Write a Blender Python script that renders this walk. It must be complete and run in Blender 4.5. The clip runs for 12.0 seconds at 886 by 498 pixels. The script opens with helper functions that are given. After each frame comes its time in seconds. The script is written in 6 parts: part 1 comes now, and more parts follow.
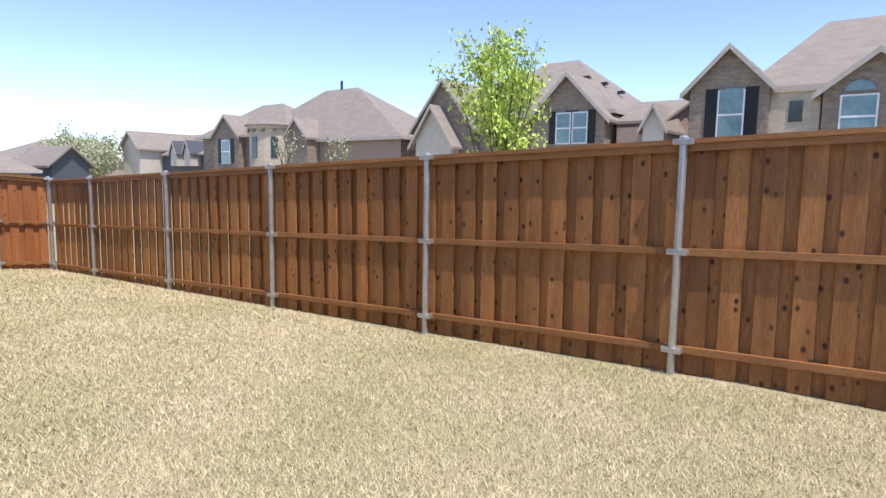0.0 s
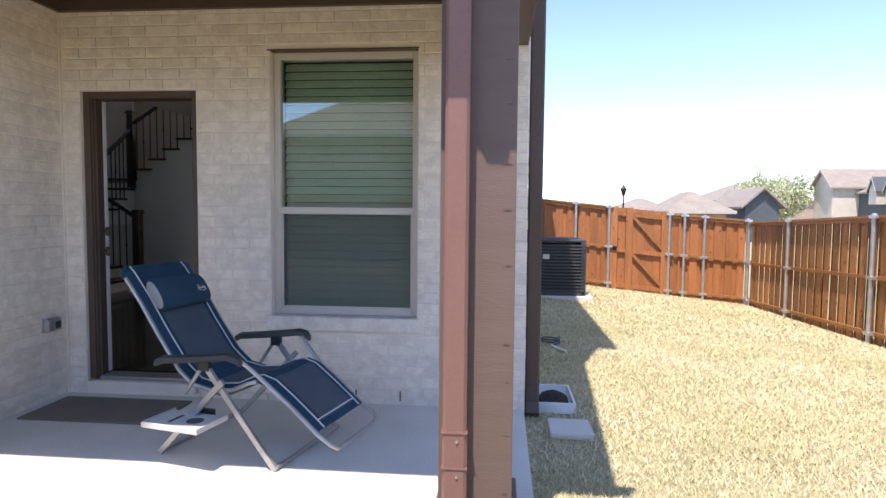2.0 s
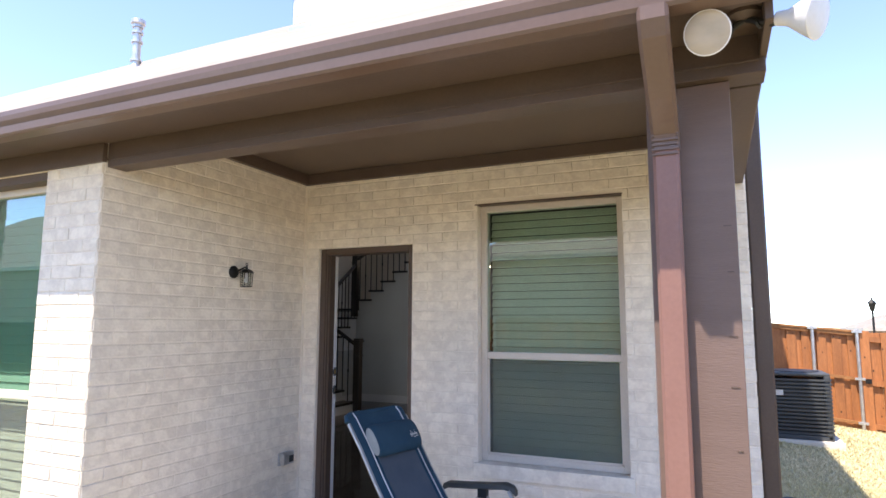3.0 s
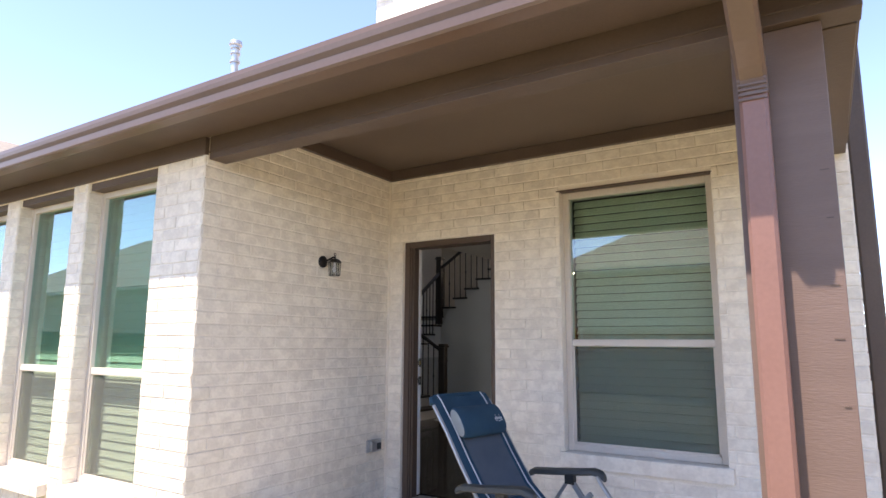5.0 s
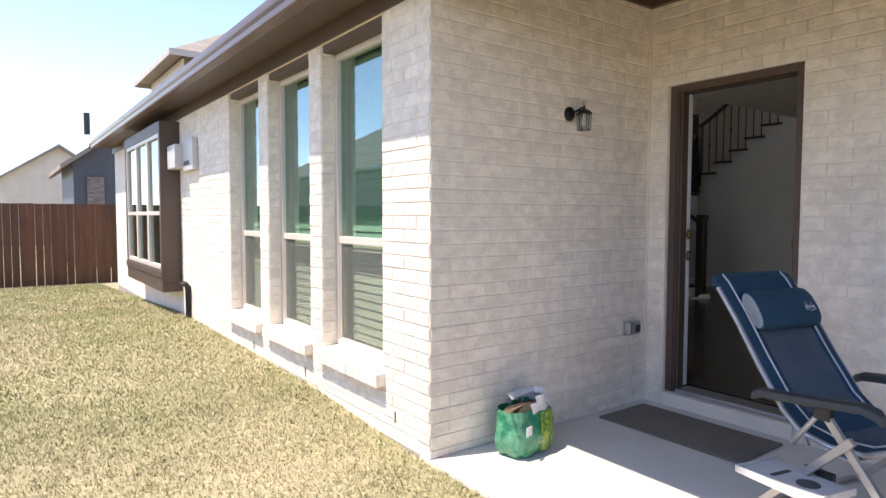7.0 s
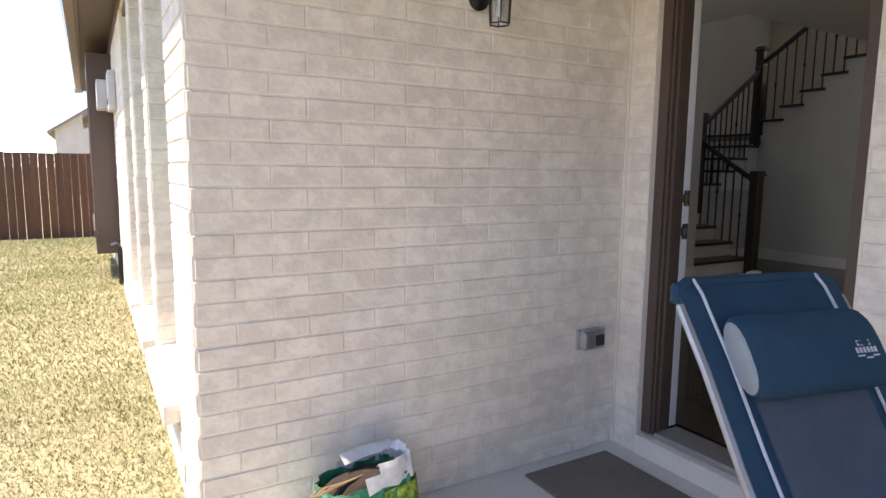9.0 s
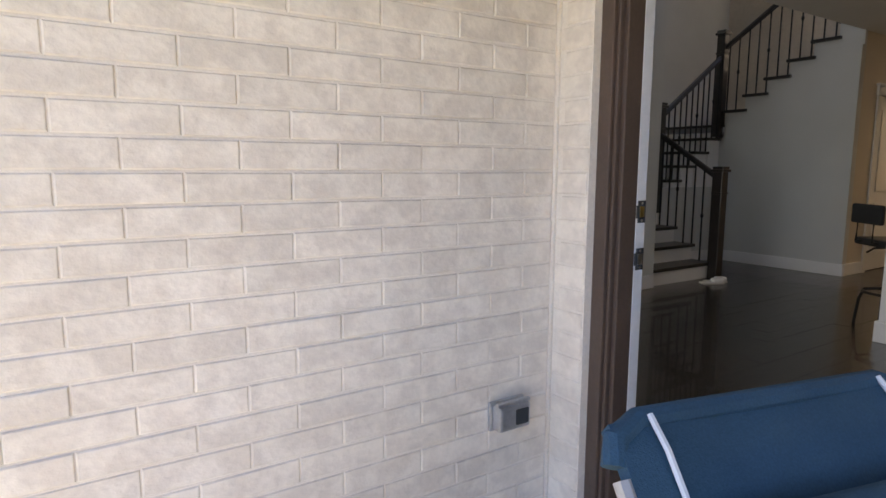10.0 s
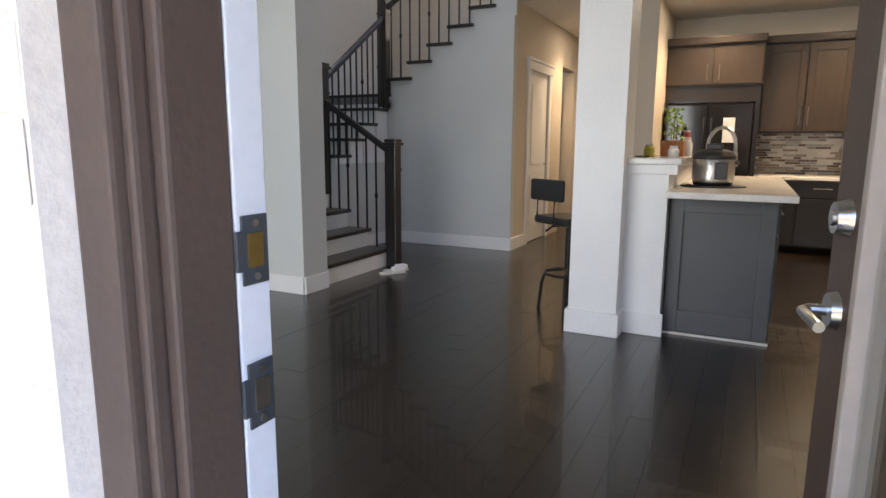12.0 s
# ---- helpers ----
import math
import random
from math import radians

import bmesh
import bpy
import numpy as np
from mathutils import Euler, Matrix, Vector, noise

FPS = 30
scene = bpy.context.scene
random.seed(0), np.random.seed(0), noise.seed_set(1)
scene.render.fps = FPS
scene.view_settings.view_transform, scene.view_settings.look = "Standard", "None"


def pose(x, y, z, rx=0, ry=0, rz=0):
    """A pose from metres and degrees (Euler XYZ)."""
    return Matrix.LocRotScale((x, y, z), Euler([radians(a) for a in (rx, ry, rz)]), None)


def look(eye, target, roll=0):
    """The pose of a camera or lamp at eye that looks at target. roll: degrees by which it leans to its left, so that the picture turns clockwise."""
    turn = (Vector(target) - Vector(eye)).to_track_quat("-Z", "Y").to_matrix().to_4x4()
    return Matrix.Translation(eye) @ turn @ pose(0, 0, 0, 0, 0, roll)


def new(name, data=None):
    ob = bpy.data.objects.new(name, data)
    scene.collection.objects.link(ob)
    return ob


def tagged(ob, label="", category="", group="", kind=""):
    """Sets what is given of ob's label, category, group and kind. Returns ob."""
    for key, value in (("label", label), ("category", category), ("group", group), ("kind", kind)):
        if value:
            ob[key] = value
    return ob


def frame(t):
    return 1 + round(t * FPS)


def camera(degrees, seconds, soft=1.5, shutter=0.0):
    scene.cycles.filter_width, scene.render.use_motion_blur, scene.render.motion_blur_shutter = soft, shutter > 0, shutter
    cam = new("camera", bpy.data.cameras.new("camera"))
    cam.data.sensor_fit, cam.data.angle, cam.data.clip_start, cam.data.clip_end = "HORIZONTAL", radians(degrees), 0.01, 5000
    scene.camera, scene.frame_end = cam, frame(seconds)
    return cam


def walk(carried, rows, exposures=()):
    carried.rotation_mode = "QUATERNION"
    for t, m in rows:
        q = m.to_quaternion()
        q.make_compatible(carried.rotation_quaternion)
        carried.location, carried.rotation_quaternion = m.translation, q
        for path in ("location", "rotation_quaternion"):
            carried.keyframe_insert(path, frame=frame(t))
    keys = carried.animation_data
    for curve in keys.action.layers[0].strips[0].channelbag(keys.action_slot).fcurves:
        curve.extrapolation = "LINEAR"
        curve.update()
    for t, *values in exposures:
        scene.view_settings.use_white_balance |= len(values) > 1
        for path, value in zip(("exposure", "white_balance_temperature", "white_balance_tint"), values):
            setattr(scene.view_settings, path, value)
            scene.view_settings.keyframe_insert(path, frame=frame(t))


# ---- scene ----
cam = camera(72.1, 12.0)
PATH = [
    (0, (0.847, 1.073, 1.329), (-0.342, 2.665, 1.103), 0.9),
    (0.5, (0.783, 1.115, 1.289), (-0.831, 2.277, 1.076), 0.7),
    (1, (0.77, 1.048, 1.286), (-1.069, 1.809, 1.083), 0.6),
    (1.5, (1.014, 0.981, 1.325), (-0.951, 1.299, 1.134), -0.2),
    (2, (0.926, 0.823, 1.388), (-1.061, 0.634, 1.262), 0.5),
    (2.5, (0.958, 0.801, 1.507), (-0.946, 0.189, 1.561), 0.4),
    (3, (0.948, 0.797, 1.608), (-0.864, -0.013, 1.853), 0.2),
    (3.2, (0.953, 0.788, 1.608), (-0.833, -0.056, 1.92), 0.1),
    (4.8, (0.95, 0.806, 1.394), (-0.731, -0.213, 1.763), 0.3),
    (5, (0.943, 0.812, 1.372), (-0.732, -0.236, 1.678), 0.3),
    (5.5, (0.947, 0.725, 1.331), (-0.703, -0.392, 1.501), 0.3),
    (6, (0.856, 0.585, 1.318), (-0.675, -0.7, 1.376), 0.3),
    (6.5, (0.718, 0.389, 1.329), (-0.615, -1.102, 1.3), 0.3),
    (6.7, (0.64, 0.356, 1.337), (-0.613, -1.202, 1.273), 0.2),
    (8.3, (-0.538, -0.198, 1.284), (-1.621, -1.865, 1.06), 0.5),
    (8.5, (-0.72, -0.209, 1.293), (-1.772, -1.893, 1.054), 0.7),
    (9, (-1.115, -0.33, 1.316), (-2.111, -2.046, 1.062), 0.7),
    (9.5, (-1.422, -0.645, 1.316), (-2.482, -2.322, 1.063), 0.7),
    (10, (-1.874, -0.912, 1.346), (-2.967, -2.565, 1.077), 0.3),
    (10.5, (-2.174, -1.224, 1.341), (-3.44, -2.749, 1.069), 0.3),
    (11, (-2.501, -1.493, 1.309), (-4.019, -2.766, 1.032), 0.5),
    (11.5, (-2.758, -1.633, 1.293), (-4.437, -2.675, 0.987), 0.5),
    (12, (-3.006, -1.733, 1.311), (-4.768, -2.616, 0.973), 0.3),
]
walk(cam, [(t, look(eye, target, roll)) for t, eye, target, roll in PATH],
     [(0, 1.3, 6800, 15), (0.5, 1.3, 6800, 15), (1.2, 1.4, 6700, 14), (2.0, 1.85, 7000, 15), (2.5, 2.15, 7200, 15), (3.2, 2.3, 7300, 15), (5.5, 2.35, 7600, 16), (6.7, 2.0, 7500, 16), (8.5, 2.2, 7600, 15), (9.0, 2.3, 7800, 16), (9.5, 2.6, 7900, 16), (10.0, 2.9, 7800, 15), (10.5, 3.15, 7500, 14), (11.0, 3.5, 7200, 12), (11.5, 3.85, 7200, 13), (12.0, 4.15, 7000, 14)])

# ---- world, sun ----
SUN_TO = Vector((0.442, -0.150, 1.0)).normalized()
world = bpy.data.worlds.new("sky_world")
scene.world = world
world.use_nodes = True
wn = world.node_tree.nodes
sky = wn.new("ShaderNodeTexSky")
sky.sky_type = "NISHITA"
sky.sun_disc = False
sky.sun_elevation = math.asin(SUN_TO.z)
sky.sun_rotation = math.atan2(SUN_TO.x, SUN_TO.y)
sky.altitude, sky.air_density, sky.dust_density, sky.ozone_density = 200, 0.55, 0.1, 2.0
wn["Background"].inputs["Strength"].default_value = 0.14
world.node_tree.links.new(sky.outputs[0], wn["Background"].inputs[0])
sun = new("sun", bpy.data.lights.new("sun", "SUN"))
sun.data.energy, sun.data.angle, sun.data.color = 2.0, radians(0.53), (1.0, 0.95, 0.88)
sun.matrix_world = look(SUN_TO * 40, (0, 0, 0))


def area_lamp(name, m, sx, sy, watts, colour):
    lamp = new(name, bpy.data.lights.new(name, "AREA"))
    lamp.data.shape, lamp.data.size, lamp.data.size_y = "RECTANGLE", sx, sy
    lamp.data.energy, lamp.data.color = watts, colour
    lamp.matrix_world = m
    return lamp


# area lamps stand in for daylight through the three tall windows and porch window
for wy in (-3.295, -4.345, -5.395):
    area_lamp("window_daylight", look((-1.80, wy, 1.45), (-4, wy, 1.2)), 0.8, 1.9, 2.7, (0.85, 0.93, 1.0))
area_lamp("window_daylight", look((-3.80, -0.31, 1.6), (-6, -0.31, 1.0)), 1.0, 1.8, 0.9, (0.85, 0.93, 1.0))
# added fill lamp for the stairs; the wall behind it has no window
area_lamp("stairwell_fill", look((-8.4, -7.3, 4.4), (-8.6, -5.5, 2.0)), 1.6, 1.2, 1.25, (0.85, 0.95, 1.0))


# ---- materials ----
def mat(name, c1, c2=None, rough=0.7, scale=4.0, fine=60.0, fine_amt=0.25, bump=0.15, bump_scale=120.0, metal=0.0, stretch=(1, 1, 1), rand=0.0, spec=0.5, coat=0.0, hard=0.18, island=False):
    """Two-scale noise colour, fine bump, optional per-object variation."""
    m = bpy.data.materials.new(name)
    m.use_nodes = True
    nt = m.node_tree
    n, l = nt.nodes, nt.links
    b = n["Principled BSDF"]
    b.inputs["Roughness"].default_value, b.inputs["Metallic"].default_value = rough, metal
    b.inputs["Specular IOR Level"].default_value = spec
    b.inputs["Coat Weight"].default_value = coat
    c2 = c2 or tuple(v * 0.82 for v in c1)
    tc = n.new("ShaderNodeTexCoord")
    geo = n.new("ShaderNodeNewGeometry")
    mp = n.new("ShaderNodeMapping")
    mp.inputs["Scale"].default_value = stretch
    l.new(geo.outputs["Position"], mp.inputs["Vector"])
    n1 = n.new("ShaderNodeTexNoise")
    n1.inputs["Scale"].default_value, n1.inputs["Detail"].default_value = scale, 5
    n2 = n.new("ShaderNodeTexNoise")
    n2.inputs["Scale"].default_value, n2.inputs["Detail"].default_value = fine, 3
    l.new(mp.outputs[0], n1.inputs["Vector"]), l.new(mp.outputs[0], n2.inputs["Vector"])
    mix = n.new("ShaderNodeMix")
    mix.data_type = "RGBA"
    mix.inputs["A"].default_value, mix.inputs["B"].default_value = (*c1, 1), (*c2, 1)
    mr = n.new("ShaderNodeMapRange")
    mr.inputs["From Min"].default_value, mr.inputs["From Max"].default_value = 0.5 - hard, 0.5 + hard
    l.new(n1.outputs["Fac"], mr.inputs["Value"]), l.new(mr.outputs[0], mix.inputs["Factor"])
    val = n.new("ShaderNodeMapRange")
    val.inputs["From Min"].default_value, val.inputs["From Max"].default_value = 0.25, 0.75
    val.inputs["To Min"].default_value, val.inputs["To Max"].default_value = 1 - fine_amt, 1 + fine_amt
    l.new(n2.outputs["Fac"], val.inputs["Value"])
    hsv = n.new("ShaderNodeHueSaturation")
    l.new(mix.outputs["Result"], hsv.inputs["Color"])
    if rand:
        oi = n.new("ShaderNodeObjectInfo")
        rr = n.new("ShaderNodeMapRange")
        rr.inputs["To Min"].default_value, rr.inputs["To Max"].default_value = 1 - rand, 1 + rand
        l.new(geo.outputs["Random Per Island"] if island else oi.outputs["Random"], rr.inputs["Value"])
        mul = n.new("ShaderNodeMath")
        mul.operation = "MULTIPLY"
        l.new(rr.outputs[0], mul.inputs[0]), l.new(val.outputs[0], mul.inputs[1])
        l.new(mul.outputs[0], hsv.inputs["Value"])
    else:
        l.new(val.outputs[0], hsv.inputs["Value"])
    l.new(hsv.outputs[0], b.inputs["Base Color"])
    if bump:
        n3 = n.new("ShaderNodeTexNoise")
        n3.inputs["Scale"].default_value, n3.inputs["Detail"].default_value = bump_scale, 4
        l.new(mp.outputs[0], n3.inputs["Vector"])
        bp = n.new("ShaderNodeBump")
        bp.inputs["Strength"].default_value, bp.inputs["Distance"].default_value = bump, 0.01
        l.new(n3.outputs["Fac"], bp.inputs["Height"]), l.new(bp.outputs[0], b.inputs["Normal"])
    return m


def glass_mat(name, tint, rough=0.0, gloss=0.09):
    """A thin pane: mostly clear, mirror-like at its surface."""
    m = bpy.data.materials.new(name)
    m.use_nodes = True
    n, l = m.node_tree.nodes, m.node_tree.links
    out = n["Material Output"]
    tr, gl, mx, fr = n.new("ShaderNodeBsdfTransparent"), n.new("ShaderNodeBsdfGlossy"), n.new("ShaderNodeMixShader"), n.new("ShaderNodeLayerWeight")
    tr.inputs[0].default_value = (*tint, 1)
    gl.inputs["Roughness"].default_value = rough
    pw, rng = n.new("ShaderNodeMath"), n.new("ShaderNodeMapRange")
    pw.operation, pw.inputs[1].default_value = "POWER", 4.0
    fr.inputs["Blend"].default_value = 0.5
    rng.inputs["To Min"].default_value = gloss
    l.new(fr.outputs["Facing"], pw.inputs[0]), l.new(pw.outputs[0], rng.inputs["Value"])
    l.new(rng.outputs[0], mx.inputs[0]), l.new(tr.outputs[0], mx.inputs[1]), l.new(gl.outputs[0], mx.inputs[2]), l.new(mx.outputs[0], out.inputs[0])
    return m


def glow_mat(name, colour, strength):
    m = bpy.data.materials.new(name)
    m.use_nodes = True
    b = m.node_tree.nodes["Principled BSDF"]
    b.inputs["Emission Color"].default_value, b.inputs["Emission Strength"].default_value = (*colour, 1), strength
    return m


BRICK = mat("limewashed_brick", (0.86, 0.785, 0.68), (0.76, 0.685, 0.59), 0.85, 10, 45, 0.05, 0.3, 45, rand=0.05, hard=0.07, stretch=(1, 1, 1.15))
BRICK_J = mat("limewashed_brick_joined", (0.86, 0.785, 0.68), (0.76, 0.685, 0.59), 0.85, 10, 45, 0.05, 0.3, 45, rand=0.05, hard=0.07, island=True, stretch=(1, 1, 1.15))
MORTAR = mat("limewashed_mortar", (0.86, 0.79, 0.69), (0.78, 0.71, 0.62), 0.9, 6, 90, 0.06, 0.2, 90)
BROWN = mat("brown_painted_trim", (0.105, 0.072, 0.056), (0.088, 0.060, 0.047), 0.5, 3, 80, 0.08, 0.1, 90)
POSTM = mat("brown_woodgrain_siding", (0.165, 0.112, 0.096), (0.148, 0.10, 0.085), 0.5, 3, 60, 0.05, 0.14, 30, stretch=(1, 1, 9))
GUTTER = mat("brown_aluminium_gutter", (0.15, 0.098, 0.078), (0.135, 0.088, 0.07), 0.32, 2, 50, 0.05, 0.03, 40)
SPOUT = mat("rose_brown_downspout", (0.25, 0.135, 0.115), (0.225, 0.12, 0.10), 0.38, 2, 60, 0.06, 0.05, 40)
CEIL = mat("brown_porch_ceiling", (0.125, 0.088, 0.066), (0.11, 0.078, 0.058), 0.6, 2, 60, 0.06, 0.08, 60)
CONC = mat("patio_concrete", (0.70, 0.665, 0.605), (0.63, 0.595, 0.54), 0.85, 2.2, 70, 0.08, 0.3, 160)
FOUND = mat("foundation_concrete", (0.42, 0.39, 0.36), (0.33, 0.31, 0.29), 0.9, 5, 70, 0.12, 0.4, 100)
SHINGLE = mat("taupe_shingle_roof", (0.31, 0.27, 0.235), (0.255, 0.22, 0.195), 0.9, 1.2, 9, 0.14, 0.6, 14, stretch=(1, 1, 3))
CEDAR = mat("stained_cedar_fence", (0.40, 0.178, 0.060), (0.285, 0.118, 0.038), 0.6, 2.5, 22, 0.28, 0.35, 40, stretch=(5, 5, 0.6), rand=0.32)


CEDAR_R = mat("stained_cedar_rail", (0.36, 0.165, 0.060), (0.27, 0.118, 0.042), 0.6, 3, 25, 0.22, 0.3, 40, stretch=(0.7, 5, 5), rand=0.1)
CEDAR_G = mat("stained_cedar_gate_fence", (0.42, 0.165, 0.06), (0.32, 0.12, 0.042), 0.6, 2.5, 22, 0.2, 0.35, 40, stretch=(5, 5, 0.6), rand=0.14)
CEDAR_D = mat("dark_stained_fence", (0.15, 0.062, 0.030), (0.10, 0.042, 0.021), 0.65, 2.5, 22, 0.3, 0.35, 40, stretch=(5, 5, 0.6), rand=0.2)
GALV = mat("galvanised_steel", (0.62, 0.63, 0.64), (0.50, 0.51, 0.53), 0.38, 12, 70, 0.1, 0.08, 60, metal=0.75)
LAWN = mat("dormant_lawn_soil", (0.43, 0.37, 0.235), (0.32, 0.29, 0.165), 0.95, 0.9, 55, 0.3, 0.9, 90)
GRASS = mat("dormant_grass_blades", (0.74, 0.645, 0.45), (0.54, 0.505, 0.285), 0.8, 0.7, 14, 0.2, 0.0, rand=0.2, island=True, spec=0.25)
GRASS_G = mat("greening_grass_blades", (0.37, 0.34, 0.205), (0.24, 0.26, 0.115), 0.8, 0.8, 14, 0.14, 0.0, rand=0.1, island=True, spec=0.25)
VINYL = mat("almond_vinyl_frame", (0.66, 0.60, 0.53), (0.62, 0.56, 0.50), 0.4, 4, 80, 0.04, 0.04, 60)
BLIND = mat("pale_blind_slat", (0.80, 0.80, 0.70), (0.74, 0.74, 0.65), 0.5, 5, 60, 0.05, 0.03, 50, rand=0.04)
PANE = glass_mat("window_pane", (0.84, 0.93, 0.88), gloss=0.13)
PANE_T = glass_mat("teal_low_e_pane", (0.56, 0.80, 0.74), gloss=0.2)
PANE_S = glass_mat("screened_pane", (0.80, 0.90, 0.86), gloss=0.05)


def screen_mat(name, colour, cover):
    """Fine woven mesh: partly open, partly dark thread."""
    m = bpy.data.materials.new(name)
    m.use_nodes = True
    n, l = m.node_tree.nodes, m.node_tree.links
    tr, df, mx = n.new("ShaderNodeBsdfTransparent"), n.new("ShaderNodeBsdfDiffuse"), n.new("ShaderNodeMixShader")
    df.inputs[0].default_value = (*colour, 1)
    mx.inputs[0].default_value = cover
    l.new(tr.outputs[0], mx.inputs[1]), l.new(df.outputs[0], mx.inputs[2]), l.new(mx.outputs[0], n["Material Output"].inputs[0])
    return m


MESHS = screen_mat("insect_screen_mesh", (0.16, 0.165, 0.155), 0.32)
CLEAR = glass_mat("clear_glass", (0.93, 0.95, 0.94))
WHITE = mat("white_trim_paint", (0.78, 0.79, 0.80), (0.74, 0.75, 0.77), 0.4, 3, 60, 0.03, 0.04, 60)
WALLP = mat("pale_grey_wall_paint", (0.58, 0.60, 0.60), (0.54, 0.56, 0.565), 0.75, 1.5, 90, 0.04, 0.12, 220)
WALLW = mat("warm_beige_wall_paint", (0.58, 0.52, 0.44), (0.54, 0.485, 0.41), 0.75, 1.5, 90, 0.04, 0.12, 220)
CEILW = mat("white_ceiling_paint", (0.66, 0.64, 0.60), (0.62, 0.60, 0.565), 0.85, 2, 90, 0.04, 0.2, 160)
WOODF = mat("dark_stained_floorboard", (0.022, 0.0145, 0.0105), (0.010, 0.007, 0.0055), 0.24, 3.0, 30, 0.35, 0.12, 40, stretch=(0.7, 7, 1), rand=0.25, coat=0.25)
ESPR = mat("espresso_stained_wood", (0.018, 0.013, 0.011), (0.012, 0.009, 0.008), 0.35, 6, 40, 0.2, 0.1, 60, coat=0.2)
CABW = mat("brown_stained_cabinet", (0.042, 0.027, 0.016), (0.030, 0.019, 0.012), 0.42, 4, 35, 0.18, 0.1, 50, stretch=(1, 6, 1))
GREYC = mat("charcoal_painted_cabinet", (0.085, 0.09, 0.098), (0.075, 0.08, 0.088), 0.42, 4, 60, 0.05, 0.05, 60)
QUARTZ = mat("white_quartz", (0.74, 0.73, 0.71), (0.62, 0.61, 0.60), 0.2, 6, 40, 0.06, 0.0)
IRON = mat("black_wrought_iron", (0.012, 0.012, 0.013), None, 0.45, 8, 80, 0.1, 0.08, 90, metal=0.3)
BLACKP = mat("black_plastic", (0.02, 0.021, 0.022), None, 0.42, 8, 90, 0.1, 0.08, 120)
STEEL = mat("brushed_steel", (0.55, 0.55, 0.54), (0.48, 0.48, 0.47), 0.28, 6, 90, 0.06, 0.05, 90, metal=1.0)
def add_knots(m, size=5.5, radius=0.10):
    """Scattered dark knots on timber."""
    nt = m.node_tree
    n, l = nt.nodes, nt.links
    b = n["Principled BSDF"]
    old = b.inputs["Base Color"].links[0].from_socket
    g, mp, v = n.new("ShaderNodeNewGeometry"), n.new("ShaderNodeMapping"), n.new("ShaderNodeTexVoronoi")
    mp.inputs["Scale"].default_value = (1.25, 1.25, 0.85)
    v.inputs["Scale"].default_value = size
    r = n.new("ShaderNodeMapRange")
    r.inputs["From Min"].default_value, r.inputs["From Max"].default_value = radius * 0.5, radius
    mx = n.new("ShaderNodeMix")
    mx.data_type = "RGBA"
    mx.inputs["A"].default_value = (0.05, 0.02, 0.01, 1)
    l.new(g.outputs["Position"], mp.inputs["Vector"]), l.new(mp.outputs[0], v.inputs["Vector"])
    l.new(v.outputs["Distance"], r.inputs["Value"]), l.new(r.outputs[0], mx.inputs["Factor"])
    l.new(old, mx.inputs["B"]), l.new(mx.outputs["Result"], b.inputs["Base Color"])


add_knots(CEDAR, 7.5, 0.2)
add_knots(CEDAR_G, 5.0, 0.11)
BRASS = mat("worn_brass", (0.60, 0.44, 0.16), None, 0.35, 12, 90, 0.1, 0.05, 60, metal=1.0)
BLUE = mat("navy_blue_textile", (0.026, 0.076, 0.124), (0.020, 0.062, 0.104), 0.8, 8, 260, 0.14, 0.25, 420, spec=0.3)
MESHB = mat("grey_blue_mesh_textile", (0.098, 0.125, 0.158), (0.082, 0.106, 0.138), 0.8, 8, 320, 0.16, 0.3, 460, spec=0.3)
MESHG = mat("pale_grey_mesh_textile", (0.34, 0.38, 0.40), None, 0.8, 8, 320, 0.14, 0.3, 460, spec=0.3)
PIPING = mat("white_piping", (0.72, 0.74, 0.76), None, 0.6, 8, 90, 0.05, 0.05, 90)
SILVER = mat("silver_grey_tube", (0.46, 0.45, 0.44), (0.40, 0.39, 0.385), 0.35, 8, 80, 0.06, 0.04, 80, metal=0.55)
GREYPL = mat("pale_grey_plastic", (0.62, 0.61, 0.59), None, 0.45, 8, 80, 0.06, 0.05, 90)
# armrest plastic, also the painted-in room darkness behind the blinds
ARMREST_ROOM_DARK = mat("dark_grey_armrest_and_room_dark", (0.052, 0.056, 0.055), None, 0.5, 8, 90, 0.1, 0.1, 160)
MATM = mat("taupe_doormat", (0.24, 0.21, 0.18), (0.20, 0.175, 0.15), 0.95, 5, 260, 0.25, 0.8, 420)
BAGG = mat("green_plastic_bag", (0.015, 0.19, 0.11), (0.09, 0.33, 0.20), 0.25, 14, 45, 0.25, 0.7, 28, hard=0.1)
BAGL = mat("leafy_print", (0.33, 0.46, 0.07), (0.05, 0.17, 0.03), 0.35, 30, 80, 0.4, 0.5, 30, hard=0.08)
BAGW = mat("white_plastic_film", (0.72, 0.73, 0.74), (0.55, 0.57, 0.60), 0.35, 14, 50, 0.1, 0.4, 30)
SOIL = mat("dark_potting_soil", (0.045, 0.033, 0.025), (0.025, 0.018, 0.014), 0.95, 30, 120, 0.4, 0.9, 120)
TWIG = mat("dry_twig", (0.30, 0.20, 0.12), None, 0.8, 20, 80, 0.2, 0.2, 80)
ACGREY = mat("dark_grey_painted_steel", (0.055, 0.062, 0.068), (0.045, 0.05, 0.055), 0.45, 6, 70, 0.08, 0.05, 80)
BARK = mat("tree_bark", (0.16, 0.12, 0.085), (0.10, 0.075, 0.055), 0.9, 8, 40, 0.3, 0.6, 50)
LEAF = mat("young_green_leaf", (0.56, 0.70, 0.14), (0.40, 0.55, 0.10), 0.55, 3, 20, 0.2, 0.0, rand=0.3, island=True)
